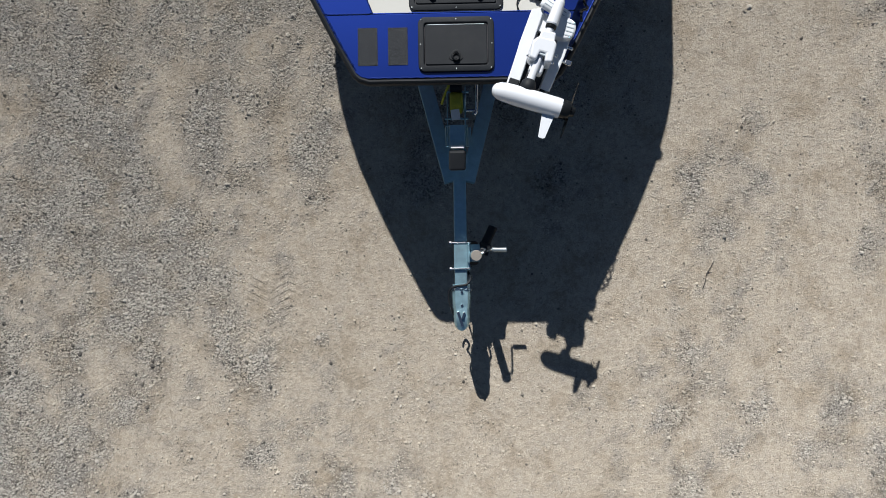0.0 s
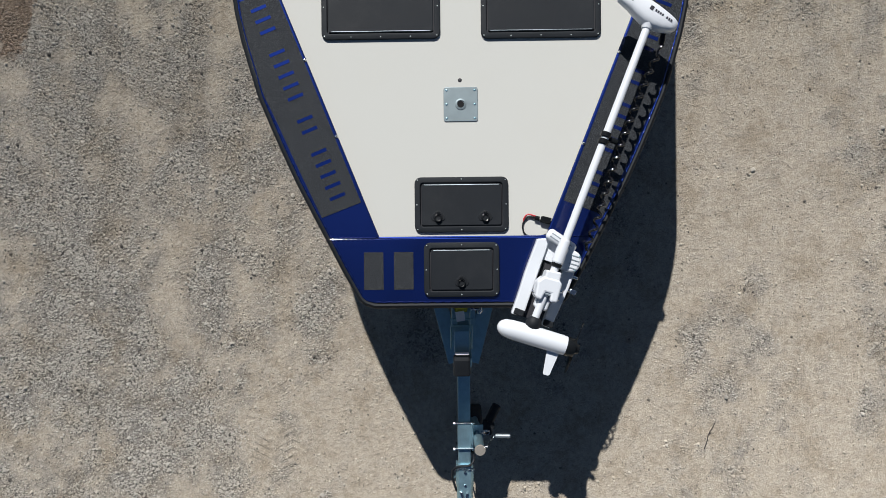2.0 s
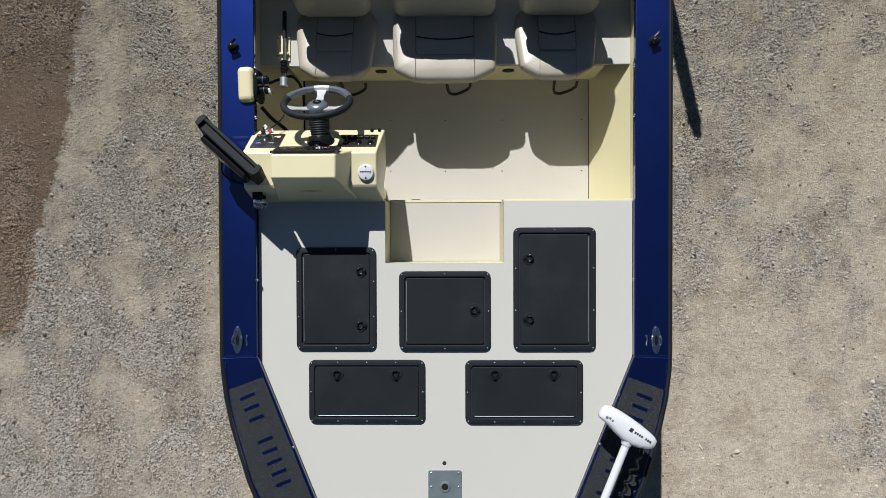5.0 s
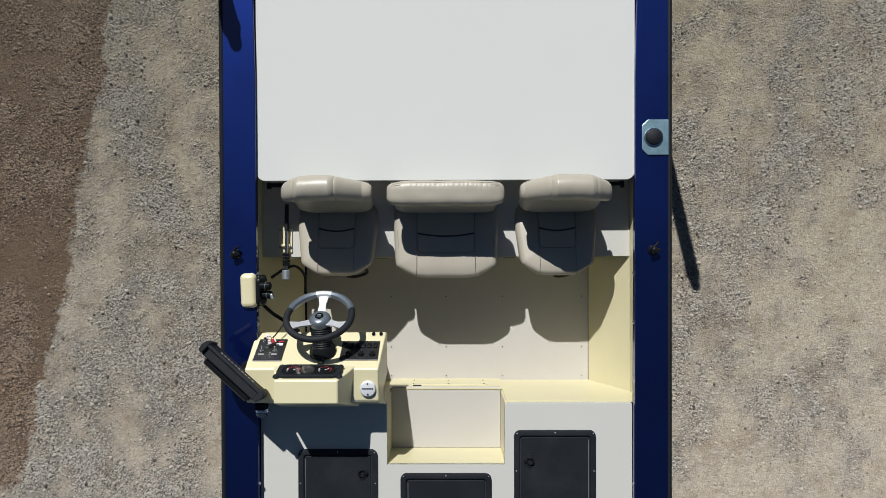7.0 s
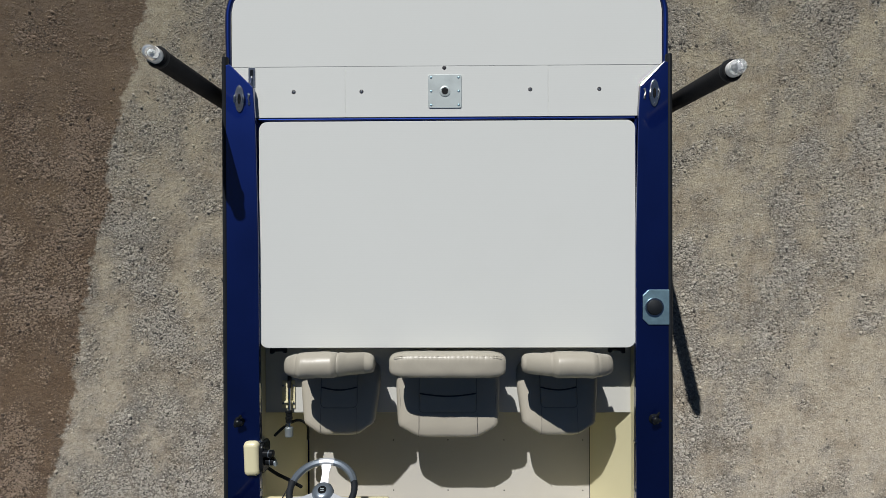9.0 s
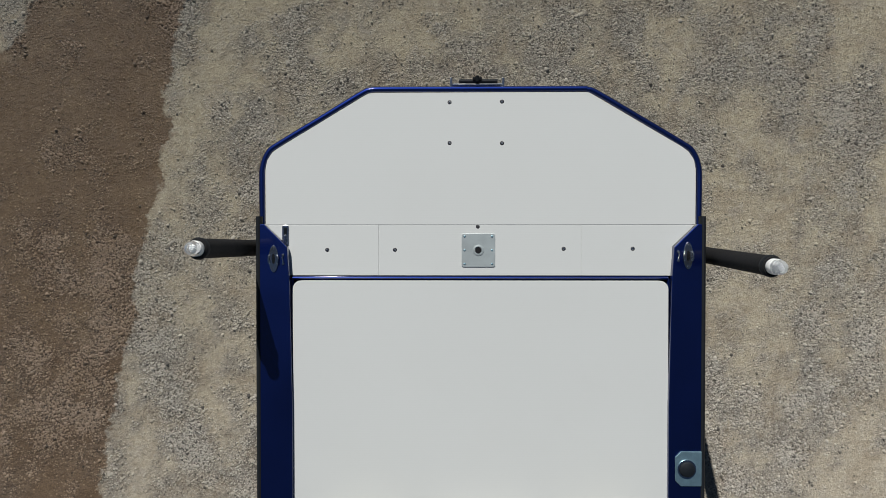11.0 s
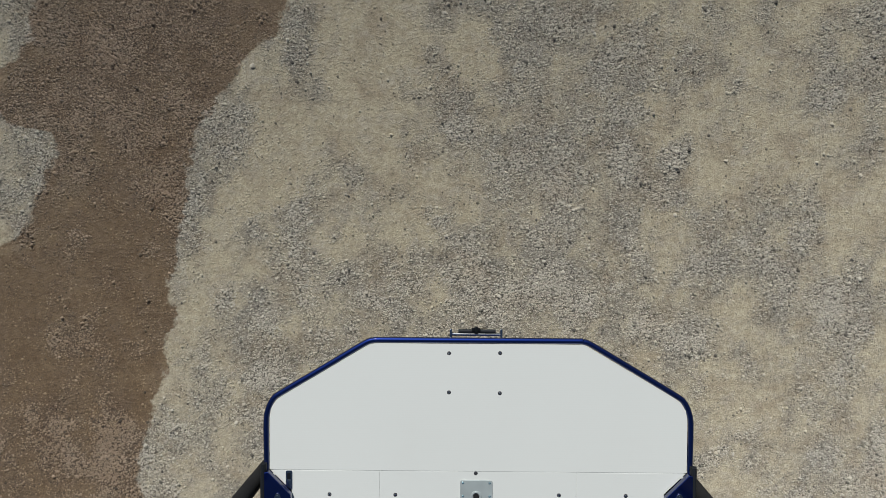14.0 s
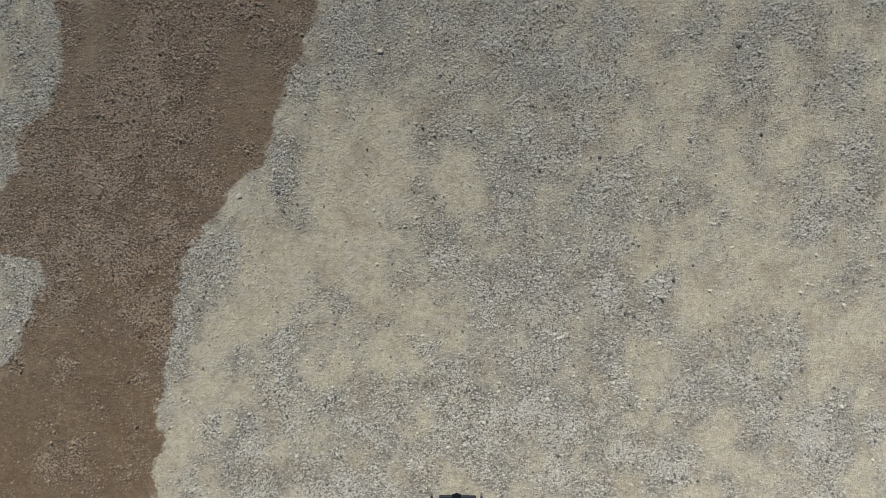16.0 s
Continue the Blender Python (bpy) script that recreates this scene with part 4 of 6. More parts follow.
for x in (-0.078, 0.078):
    for i in range(12):
        a = radians(205 - i * 21)
        part("dial_tick", put(block((0.008, 0.0030, 0.0006), (x + 0.030 * math.cos(a), 0.027 * math.sin(a), 0.0138), 0, (0, 0, math.degrees(a))), gm), PALE if i < 3 else RED, gauge)
    part("needle", put(block((0.024, 0.0018, 0.0008), (x + 0.008, 0.004, 0.0142), 0, (0, 0, 30)), gm), PALE, gauge)
part("readout", put(block((0.05, 0.024, 0.0006), (0, 0, 0.0138), 0), gm), CARBON, gauge)
for x, y in ((-0.146, 0.044), (0.146, 0.044), (-0.154, -0.044), (0.154, -0.044)):
    lug = part("lug", put(lathe([(0, 0.008), (0.012, 0.008), (0.017, 0)], pose(x, y, 0.002), 14), gm), BLACK, gauge)
    part("screw", put(lathe([(0, 0.0025), (0.0035, 0.002), (0.004, 0)], pose(x, y, 0.0095), 8), gm), STEEL, lug)
for x in (-0.385, -0.345):
    part("socket_cap", lathe([(0, 0.012), (0.008, 0.010), (0.010, 0)], pose(x, 3.835, -0.035), 12), GLOSSBLACK, console)
# marker shape on the pod's front face
part("maker_badge", merge(block((0.115, 0.0015, 0.008), (-0.668, 3.4990, 0.152), 0, (-18, 0, 0)), block((0.06, 0.0015, 0.016), (-0.668, 3.4985, 0.150), 0, (-18, 0, 0)), block((0.022, 0.0015, 0.026), (-0.668, 3.4985, 0.149), 0, (-18, 0, 0))), FAINT, console, "faint olive winged badge")

# bow light on the left shoulder
nav = part("docking_light", merge(block((0.052, 0.040, 0.014), (-0.957, 3.480, 0.100), 0.004), block((0.022, 0.018, 0.030), (-0.957, 3.468, 0.085), 0.003), rod((-0.957, 3.486, 0.056), (-0.957, 3.462, 0.056), 0.030, 24, 0.006)), GLOSSBLACK, console, "small black lamp with a chrome ring and clear lens")
part("bezel", lathe([(0.030, 0), (0.037, 0.002), (0.039, 0.018), (0.034, 0.022)], pose(-0.957, 3.464, 0.056, 90), 24), LEVER, nav, "chrome bezel ring")
part("reflector", lathe([(0.033, 0.018), (0.020, 0.006), (0.008, 0.002), (0, 0.002)], pose(-0.957, 3.464, 0.056, 90), 24), LEVER, nav)
part("lens", lathe([(0.035, 0.0), (0.036, 0.014), (0.030, 0.026), (0.012, 0.032), (0, 0.0325)], pose(-0.957, 3.446, 0.056, 90), 24), CLEAR, nav, "clear domed lens")

# steering wheel
hub, fwd, aft = Vector((-0.643, 3.950, 0.125)), Vector((-0.643, 3.857, 0.249)), Vector((-0.643, 4.043, 0.001))
back = (fwd - aft).normalized()
axis = back.cross(Vector((1, 0, 0))).normalized()
wm = Matrix((Vector((-1, 0, 0)), back, axis)).transposed().to_4x4()
wm.translation = hub + axis * 0.0
R = 0.1655
wheel = part("steering_wheel", put(sweep([(R * math.cos(a), R * math.sin(a), 0) for a in (2 * math.pi * i / 56 for i in range(56))], 0.0172, 14, True), wm), BLACK, console, "three-spoke steering wheel with black rim")
for a in (-90, 27, 153):
    c, s = math.cos(radians(a)), math.sin(radians(a))
    pts = [(0.045 * c, 0.045 * s, -0.03), (0.10 * c, 0.10 * s, -0.018), (0.162 * c, 0.162 * s, 0.0)]
    side = Vector((-s, c, 0))
    bmx = bmesh.new()
    rows = []
    for (x, y, z), wd in zip(pts, (0.022, 0.017, 0.030)):
        q = Vector((x, y, z))
        rows.append([bmx.verts.new(q + side * d * wd + Vector((0, 0, h))) for d, h in ((-1, 0), (1, 0), (1, 0.008), (-1, 0.008))])
    for p, q in zip(rows, rows[1:]):
        for j in range(4):
            bmx.faces.new((p[j], p[(j + 1) % 4], q[(j + 1) % 4], q[j]))
    bmx.faces.new(rows[0]), bmx.faces.new(rows[-1][::-1])
    part("spoke", put(bevel(bmx, 0.002), wm), SPOKE, wheel, "brushed alloy spoke")
for a0, a1 in ((-164, -104), (-76, -16)):
    part("rim_insert", put(sweep([(R * math.cos(t), R * math.sin(t), 0.0012) for t in (radians(a0 + (a1 - a0) * i / 14) for i in range(15))], [0.0182 + 0.002 * math.sin(math.pi * i / 14) for i in range(15)], 8), wm), SATIN, wheel, "satin grey rim insert")
part("rim_insert", put(sweep([(R * math.cos(t), R * math.sin(t), 0.0015) for t in (radians(-104 + 28 * i / 8) for i in range(9))], 0.0192, 8), wm), SPOKE, wheel, "silver rim insert")
boss = part("hub", put(lathe([(0.055, -0.05), (0.057, -0.03), (0.054, -0.015), (0.044, -0.004), (0.03, 0.001), (0, 0.003)], None, 28), wm), SATIN, wheel, "satin grey domed hub")
part("hub_badge", put(lathe([(0, 0.0045), (0.021, 0.004), (0.0225, 0.001)], None, 24), wm), GLOSSBLACK, wheel)
part("badge_mark", put(merge(block((0.018, 0.004, 0.0012), (0, 0.005, 0.005), 0), block((0.018, 0.004, 0.0012), (0, -0.004, 0.005), 0)), wm), ALLOY, wheel)
bel = []
for i in range(25):
    t = i / 24
    bel.append((0.046 + 0.010 * t + (0.0025 if i % 2 else -0.002), 0.012 + 0.105 * t))
foot = Vector((-0.635, 3.760, 0.070))
top_at = hub + axis * -0.05
L = (top_at - foot).length
part("steering_column", lathe([(0.0, 0)] + [(r, 0.012 + (L - 0.012) * (z - 0.012) / 0.105) for r, z in bel] + [(0, L)], along(foot, top_at), 24), RUBBER, console, "ribbed black rubber column bellows")
part("column_base", merge(lathe([(0.072, -0.02), (0.070, 0.008), (0.060, 0.03), (0, 0.03)], along(foot, top_at), 24), block((0.036, 0.035, 0.05), (-0.635, 3.725, 0.140), 0.008, (-30, 0, 0))), GLOSSBLACK, console, "black tilt collar")

# loose things on and round the console
puck = thing("gps_antenna", (-0.390, 3.587, 0.165), "round white antenna puck on the console top", "antenna", BOAT)
part("dome", lathe([(0.040, 0), (0.041, 0.006), (0.040, 0.016), (0.036, 0.022), (0.02, 0.025), (0, 0.026)], pose(-0.390, 3.590, 0.159, 7), 30), WHITE, puck)
part("printed_mark", merge(*[block((0.006, 0.007, 0.0008), (-0.414 + 0.008 * i, 3.592, 0.1858), 0) for i in range(7)]), INK, puck, "row of small dark print")
for x, y in ((-0.390, 3.617), (-0.390, 3.562)):
    part("screw", lathe([(0, 0.002), (0.004, 0.001), (0.0045, 0)], pose(x, y, 0.1850 + 0.12 * (y - 3.59)), 10), INK, puck)

keys = thing("key_bunch", (-0.925, 3.80, 0.075), "boat keys on a red and white float fob", "keys", BOAT)
part("key_fob", merge(block((0.05, 0.022, 0.010), (-0.905, 3.812, 0.070), 0.004, (0, 10, 20)), block((0.022, 0.02, 0.008), (-0.925, 3.838, 0.062), 0.003, (0, 0, 50))), PALE, keys, "white fob")
part("fob_band", block((0.02, 0.023, 0.011), (-0.898, 3.815, 0.0705), 0.003, (0, 10, 20)), RED, keys, "red band")
part("key", merge(block((0.008, 0.045, 0.003), (-0.925, 3.815, 0.085), 0.001, (20, 0, 10)), sweep([(-0.915 + 0.013 * math.cos(a), 3.828 + 0.013 * math.sin(a), 0.078) for a in (2 * math.pi * i / 16 for i in range(16))], 0.0015, 6, True)), STEEL, keys)
part("lanyard", sweep(curve([(-0.90, 3.83, 0.062), (-0.88, 3.86, 0.02), (-0.86, 3.90, -0.02), (-0.865, 3.93, -0.08)], 6), 0.0035, 6), RUBBER, keys)

fish = thing("fish_finder", (-1.045, 3.69, 0.14), "large black covered chartplotter on a swivel bracket", "chartplotter", BOAT)
fm = Matrix.Translation((-1.042, 3.690, 0.235)) @ Matrix.Rotation(radians(-42.7), 4, "Z")
# local x along the unit, local y towards the helm, z up
tilt = fm @ Matrix.Rotation(radians(-14), 4, "X")
unit = part("housing", put(block((0.335, 0.044, 0.150), (0, -0.010, 0), 0.006), tilt), BLACK, fish, "black housing")
part("screen_cover", put(block((0.355, 0.018, 0.180), (0, 0.018, 0.0), 0.006), tilt), BLACK, fish, "black slip-on screen cover")
for s in (-1, 1):
    part("end_rib", put(prism([(s * 0.166, -0.024), (s * 0.170, -0.030), (s * 0.188, -0.026), (s * 0.196, 0.004), (s * 0.188, 0.032), (s * 0.166, 0.034)], -0.092, 0.092, 0.005), tilt), BLACK, fish, "hexagonal black end cap")
part("cover_print", put(merge(*[block((0.012, 0.002, 0.014), (-0.10 + 0.0225 * i, 0.0295, 0.045), 0) for i in range(10)]), tilt), ALLOY, fish, "row of pale raised characters as bars")
part("rear_panel", put(block((0.29, 0.040, 0.110), (0.005, -0.046, -0.018), 0.012), tilt), GLOSSBLACK, fish, "glossy black rear housing")
part("bracket", merge(put(block((0.24, 0.05, 0.016), (0.02, -0.03, -0.115), 0.006), fm), put(rod((0.03, -0.03, -0.19), (0.03, -0.03, -0.11), 0.03, 16), fm), put(lathe([(0.055, 0), (0.05, 0.015), (0.03, 0.022), (0, 0.022)], pose(0.03, -0.03, -0.215), 20), fm)), GLOSSBLACK, fish, "black swivel bracket")
for s in (-1, 1):
    part("bracket_knob", put(merge(rod((s * 0.125, -0.03, -0.08), (s * 0.155, -0.03, -0.08), 0.018, 12, 0.004), block((0.012, 0.03, 0.09), (s * 0.118, -0.03, -0.08), 0.004)), fm), GLOSSBLACK, fish)
part("cable", sweep(curve([(-1.13, 3.66, 0.12), (-1.15, 3.60, 0.06), (-1.09, 3.555, 0.03), (-1.02, 3.57, 0.03), (-0.98, 3.60, 0.06)], 8), 0.005, 8), RUBBER, fish)

throttle = thing("throttle_control", (-1.04, 4.07, -0.10), "cream throttle box with black levers on the gunwale edge", "throttle", BOAT)
part("box", block((0.085, 0.185, 0.15), (-1.042, 4.072, -0.045), 0.026, (0, 0, 2), 4), CREAM, throttle)
part("face_plate", put(prism(rrect(-0.083, 0.083, -0.068, 0.068, 0.040, 7), 0, 0.024, 0.007), pose(-1.002, 4.070, -0.045, 90, 0, 90)), GLOSSBLACK, throttle, "black rounded face plate")
for ly, lz in ((4.096, 0.004), (4.048, -0.020)):
    lv = part("lever", rod((-0.985, ly, lz), (-0.925, ly, lz + 0.004), 0.0215, 20, 0.005), GLOSSBLACK, throttle, "black ridged throttle knob")
    part("knob_ring", rod((-0.952, ly, lz + 0.002), (-0.945, ly, lz + 0.003), 0.0222, 20, 0.002), SATIN, lv)
part("lever_tip", block((0.016, 0.030, 0.034), (-0.922, 4.040, -0.012), 0.005, (0, 0, 18)), ALLOY, throttle)
part("cable", sweep(curve([(-1.0, 3.98, -0.12), (-0.96, 3.93, -0.16), (-0.90, 3.88, -0.20), (-0.84, 3.82, -0.25)], 8), 0.010, 8), RUBBER, throttle)
part("cable", sweep(curve([(-0.98, 4.13, -0.2), (-0.93, 4.17, -0.26), (-0.87, 4.19, -0.30), (-0.84, 4.13, -0.40), (-0.86, 4.02, -0.5)], 8), 0.008, 8), RUBBER, throttle)

gear = thing("reverse_lever", (-0.90, 4.45, -0.27), "chrome reverse bucket lever with a black grip", "lever", BOAT)
part("slider", rod((-0.902, 4.53, -0.24), (-0.905, 4.145, -0.23), 0.009, 14, 0.002), STEEL, gear)
part("sleeve", rod((-0.902, 4.545, -0.24), (-0.904, 4.39, -0.237), 0.0115, 14, 0.003), RUBBER, gear)
part("grip", merge(*[rod((-0.905, 4.265 - 0.018 * i, -0.232), (-0.905, 4.249 - 0.018 * i, -0.231), 0.021 - 0.002 * (i % 2), 14, 0.003) for i in range(4)]), GLOSSBLACK, gear, "black ridged grip")
part("knob", rod((-0.905, 4.170, -0.231), (-0.905, 4.115, -0.229), 0.024, 18, 0.004), ALLOY, gear, "machined alloy knob")
part("bracket", merge(block((0.075, 0.16, 0.006), (-0.915, 4.35, -0.262), 0.001), block((0.05, 0.012, 0.02), (-0.91, 4.31, -0.252), 0.002)), CREAM, gear, "pale yellow lever bracket")
for bx, by in ((-0.945, 4.30), (-0.885, 4.30), (-0.945, 4.40), (-0.885, 4.40)):
    part("bolt", lathe([(0, 0.006), (0.006, 0.005), (0.007, 0)], pose(bx, by, -0.259), 8), STEEL, gear)


# ---- seats ----
def cushion(outline_pts, z0, z1, dome):
    """Soft upholstered slab from a plan outline: rolled edge and a domed top."""
    bm = bmesh.new()
    cx = sum(p[0] for p in outline_pts) / len(outline_pts)
    cy = sum(p[1] for p in outline_pts) / len(outline_pts)
    ring_pts = [Vector((x - cx, y - cy, 0)) for x, y in outline_pts]
    rows = []
    for inset, z in ((0.020, z0), (0.004, z0 + 0.012), (0.0, z0 + 0.45 * (z1 - z0)), (0.004, z1 - 0.016), (0.014, z1 - 0.004), (0.032, z1 + dome * 0.25), (0.085, z1 + dome * 0.8), (0.14, z1 + dome)):
        rows.append([bm.verts.new((cx + p.x * (1 - inset / p.length), cy + p.y * (1 - inset / p.length), z)) for p in ring_pts])
    k = len(ring_pts)
    for a, c in zip(rows, rows[1:]):
        for j in range(k):
            bm.faces.new((a[j], a[(j + 1) % k], c[(j + 1) % k], c[j]))
    bm.faces.new(rows[0][::-1]), bm.faces.new(rows[-1])
    bmesh.ops.recalc_face_normals(bm, faces=bm.faces)
    return bm


def plan(front, wf, wb, y0, y1):
    """Seat plan: flat front, chamfered corners, near-straight sides, round back corners."""
    c = [(-front / 2, y0), (front / 2, y0), (wf / 2 - 0.010, y0 + 0.062), (wf / 2, y0 + 0.085), (wb / 2, y0 + 0.27), (wb / 2, y1 - 0.05), (wb / 2 - 0.04, y1), (-wb / 2 + 0.04, y1), (-wb / 2, y1 - 0.05), (-wb / 2, y0 + 0.27), (-wf / 2, y0 + 0.085),
         (-wf / 2 + 0.010, y0 + 0.062)]
    out = []
    c = [(p[0] + (q[0] - p[0]) * t, p[1] + (q[1] - p[1]) * t) for p, q in zip(c, c[1:] + c[:1]) for t in (0.14, 0.86)]
    for (xa, ya), (xb, yb) in zip(c, c[1:] + c[:1]):
        out += [(xa + (xb - xa) * t, ya + (yb - ya) * t) for t in (0.1, 0.5, 0.9)]
    return out


def roll(width, ry, rz, at, bend=0.0, crown=0.012, square=2.0, seams=(-0.5, 0.5), drop=0.0, n=120, sides=28):
    """Padded head roll: a bolster with soft ends, a fuller middle panel and pinched seams."""
    bm = bmesh.new()
    rows = []
    mid, half = (seams[0] + seams[1]) / 2, (seams[1] - seams[0]) / 2
    for i in range(n + 1):
        u = math.sin(math.pi * (i / n - 0.5)) * 0.35 + (2 * i / n - 1) * 0.65
        k = (1 - abs(u) ** 9) ** 0.5 * 0.55 + 0.45 if abs(u) < 1 else 0.40
        out = max(0.0, abs(u - mid) - half * 0.75) / max(0.2, 1 - half * 0.75)
        out = min(1.0, out)
        k *= 1 - 0.14 * (1 if drop else 0.2) * min(1.0, out * 2.2)
        for s in seams:
            k *= 1 - 0.03 * math.exp(-((u - s) * width / 0.016) ** 2) - 0.035 * math.exp(-((u - s) * width / 0.0045) ** 2)
        lift = crown * (1 - u * u) - drop * out ** 1.3
        row = []
        for j in range(sides):
            q = 2 * math.pi * j / sides
            c, s = math.cos(q), math.sin(q)
            m = (abs(c) ** square + abs(s) ** square) ** (-1 / square)
            m *= 1 + 0.03 * noise.noise(Vector((u * 4 + at[0] * 9, c * 1.3, s * 1.3 + width * 20))) + 0.008 * noise.noise(Vector((u * 14, c * 4, s * 4)))
            if square > 2.5 and c > 0 and s > 0:
                m *= 1 - 0.022 * max(0.0, math.cos(u * width * 130 + 2 * noise.noise(Vector((u * 6, 0, 0))))) ** 3 * math.sin(2 * q) ** 2
            row.append(bm.verts.new((at[0] + u * width / 2, at[1] + bend * u * u + ry * k * m * c, at[2] + lift + rz * k * m * s)))
        rows.append(row)
    for a, c in zip(rows, rows[1:]):
        for j in range(sides):
            bm.faces.new((a[j], a[(j + 1) % sides], c[(j + 1) % sides], c[j]))
    bm.faces.new(rows[0]), bm.faces.new(rows[-1])
    bmesh.ops.recalc_face_normals(bm, faces=bm.faces)
    return bm


def seat(name, x, front, wf, wb, roll_w, bend, label, y_front, insert, roll_y=4.600, roll_z=0.148, dip=0.26, crown=0.012, seams=(-0.5, 0.5), square=2.0, drop=0.105, pipe=4.405):
    """Folding vinyl seat: base, cushion with a sewn panel, reclined back and head roll."""
    ob = thing(name, (x, 4.36, -0.27), label, "seat", BOAT, "seats behind the helm")

    def sh(bm):
        bm.transform(Matrix.Translation((x, 0, 0)))
        return bm

    part("base", sh(merge(block((0.30, 0.29, 0.024), (0.012, 4.335, -0.255), 0.006), block((0.10, 0.22, 0.02), (0, 4.30, -0.236), 0.004))), GLOSSBLACK, ob, "black seat base")
    strap = [(0.006, 4.19, -0.262), (0.008, 4.165, -0.33), (0.02, 4.128, -0.42), (0.05, 4.120, -0.445), (0.09, 4.126, -0.435), (0.14, 4.145, -0.40), (0.145, 4.17, -0.36)]
    part("pull_strap", sh(sweep(curve(strap, 5), 0.0085, 8, False, 0.25)), STRAPBROWN, ob, "dark webbing pull strap")

    def tip(bm):
        """Cushions slope down towards the backrest."""
        for v in bm.verts:
            v.co.z -= dip * max(0.0, v.co.y - y_front - 0.04)
        return sh(bm)

    cush = part("cushion", tip(cushion(plan(front, wf, wb, y_front, 4.56), -0.240, -0.158, 0.008)), VINYL, ob, "beige vinyl seat cushion")
    i0, i1, j0, j1 = insert
    part("sewn_panel", tip(block((i1 - i0, j1 - j0, 0.012), ((i0 + i1) / 2, (j0 + j1) / 2, -0.146), 0.005, (1.5, 0, 0))), VINYL, cush)
    part("seam", tip(sweep([(i0 - 0.003, j1, -0.140), (i0 - 0.003, j0 + 0.024, -0.140), (i0 + 0.004, j0 + 0.007, -0.140), (i0 + 0.022, j0, -0.140), (i1 - 0.022, j0, -0.140), (i1 - 0.004, j0 + 0.007, -0.140), (i1 + 0.003, j0 + 0.024, -0.140), (i1 + 0.003, j1, -0.140)], 0.0018, 6)), STITCH, cush)
    for s in (-1, 1):
        part("seam", tip(sweep([(s * (front / 2 + 0.004), y_front + 0.004, -0.180), (s * (front / 2 + 0.002), y_front + 0.02, -0.152), (s * (front / 2), y_front + 0.07, -0.1440), (s * front / 2, j0, -0.1410)], 0.0012, 6)), STITCH, cush)
        part("seam", tip(sweep(curve([(s * (wf / 2 - 0.004), y_front + 0.075, -0.176), (s * (wf / 2 - 0.02), y_front + 0.16, -0.160), (s * (wf / 2 - 0.012), y_front + 0.27, -0.160)], 5), 0.0015, 6)), STITCH, cush)
    back_plan = [(px, py) for px, py in rrect(-wb / 2 + 0.012, wb / 2 - 0.012, -0.14, 0.100 if square > 2.5 else 0.165, 0.05 if square > 2.5 else 0.085)]
    bk = part("backrest", sh(put(cushion(back_plan, -0.03, 0.03, 0.012), Matrix.Translation((0, 4.560, -0.08)) @ Matrix.Rotation(radians(72), 4, "X"))), VINYL, ob, "beige vinyl backrest")
    part("piping", sh(sweep([((i0 + (i1 - i0) * t), pipe - 0.016 * math.sin(math.pi * t), -0.136 - dip * (pipe - y_front - 0.04)) for t in (k / 12 for k in range(13))], 0.0042, 6)), SEAM, bk, "dark curved piping")
    hr = part("head_roll", sh(roll(roll_w, 0.066, 0.066, (0, roll_y, roll_z), bend, crown, square, seams, drop)), VINYL, bk, "padded beige vinyl head roll")
    if square > 2.5:
        for y, z in ((0.040, 0.0645), (0.052, 0.060)):
            part("piping", sh(sweep([(roll_w * 0.455 * u, roll_y + y, roll_z + z - 0.003 + crown * (1 - u * u)) for u in (-1 + 0.1 * k for k in range(21))], 0.0011, 6)), VINYL, hr, "beige piping")
    return ob


helm = seat("vinyl_seat", -0.610, 0.20, 0.405, 0.455, 0.460, -0.018, "beige vinyl folding helm seat with a padded head roll", 4.138, (-0.10, 0.10, 4.295, 4.50), seams=(-0.66, 0.24))
mate = seat("vinyl_seat", 0.625, 0.20, 0.415, 0.462, 0.468, -0.018, "beige vinyl folding passenger seat with a padded head roll", 4.138, (-0.10, 0.10, 4.295, 4.50), seams=(-0.40, 0.58))
mid_seat = seat("bench_seat", 0.003, 0.325, 0.570, 0.590, 0.612, -0.002, "wide beige vinyl folding centre seat", 4.125, (-0.158, 0.158, 4.270, 4.50), 4.580, 0.034, 0.17, 0.006, (-0.98, 0.98), 4.0, 0.0, 4.375)

# ---- trolling motor ----
troll = thing("trolling_motor", (0.45, 1.02, 0.0), "white bow-mount electric trolling motor stowed along the gunwale", "trolling motor", BOAT)
mdir = Vector((0.345, -0.108, 0)).normalized()
mside = Vector((mdir.y, -mdir.x, 0))
m0 = Vector((0.164, 0.783, 0.152))
mm = along(m0, m0 + mdir)
pod = part("motor_pod", lathe([(0, 0), (0.016, 0.004), (0.030, 0.014), (0.041, 0.034), (0.047, 0.065), (0.049, 0.11), (0.0495, 0.20), (0.049, 0.33), (0.047, 0.352), (0.0, 0.353)], mm, 32), WHITE, troll, "white torpedo motor pod")
part("end_bell", lathe([(0.0, 0.350), (0.047, 0.350), (0.0485, 0.356), (0.048, 0.384), (0.042, 0.396), (0.028, 0.400), (0.022, 0.420), (0, 0.426)], mm, 24), GLOSSBLACK, pod, "glossy black end bell")


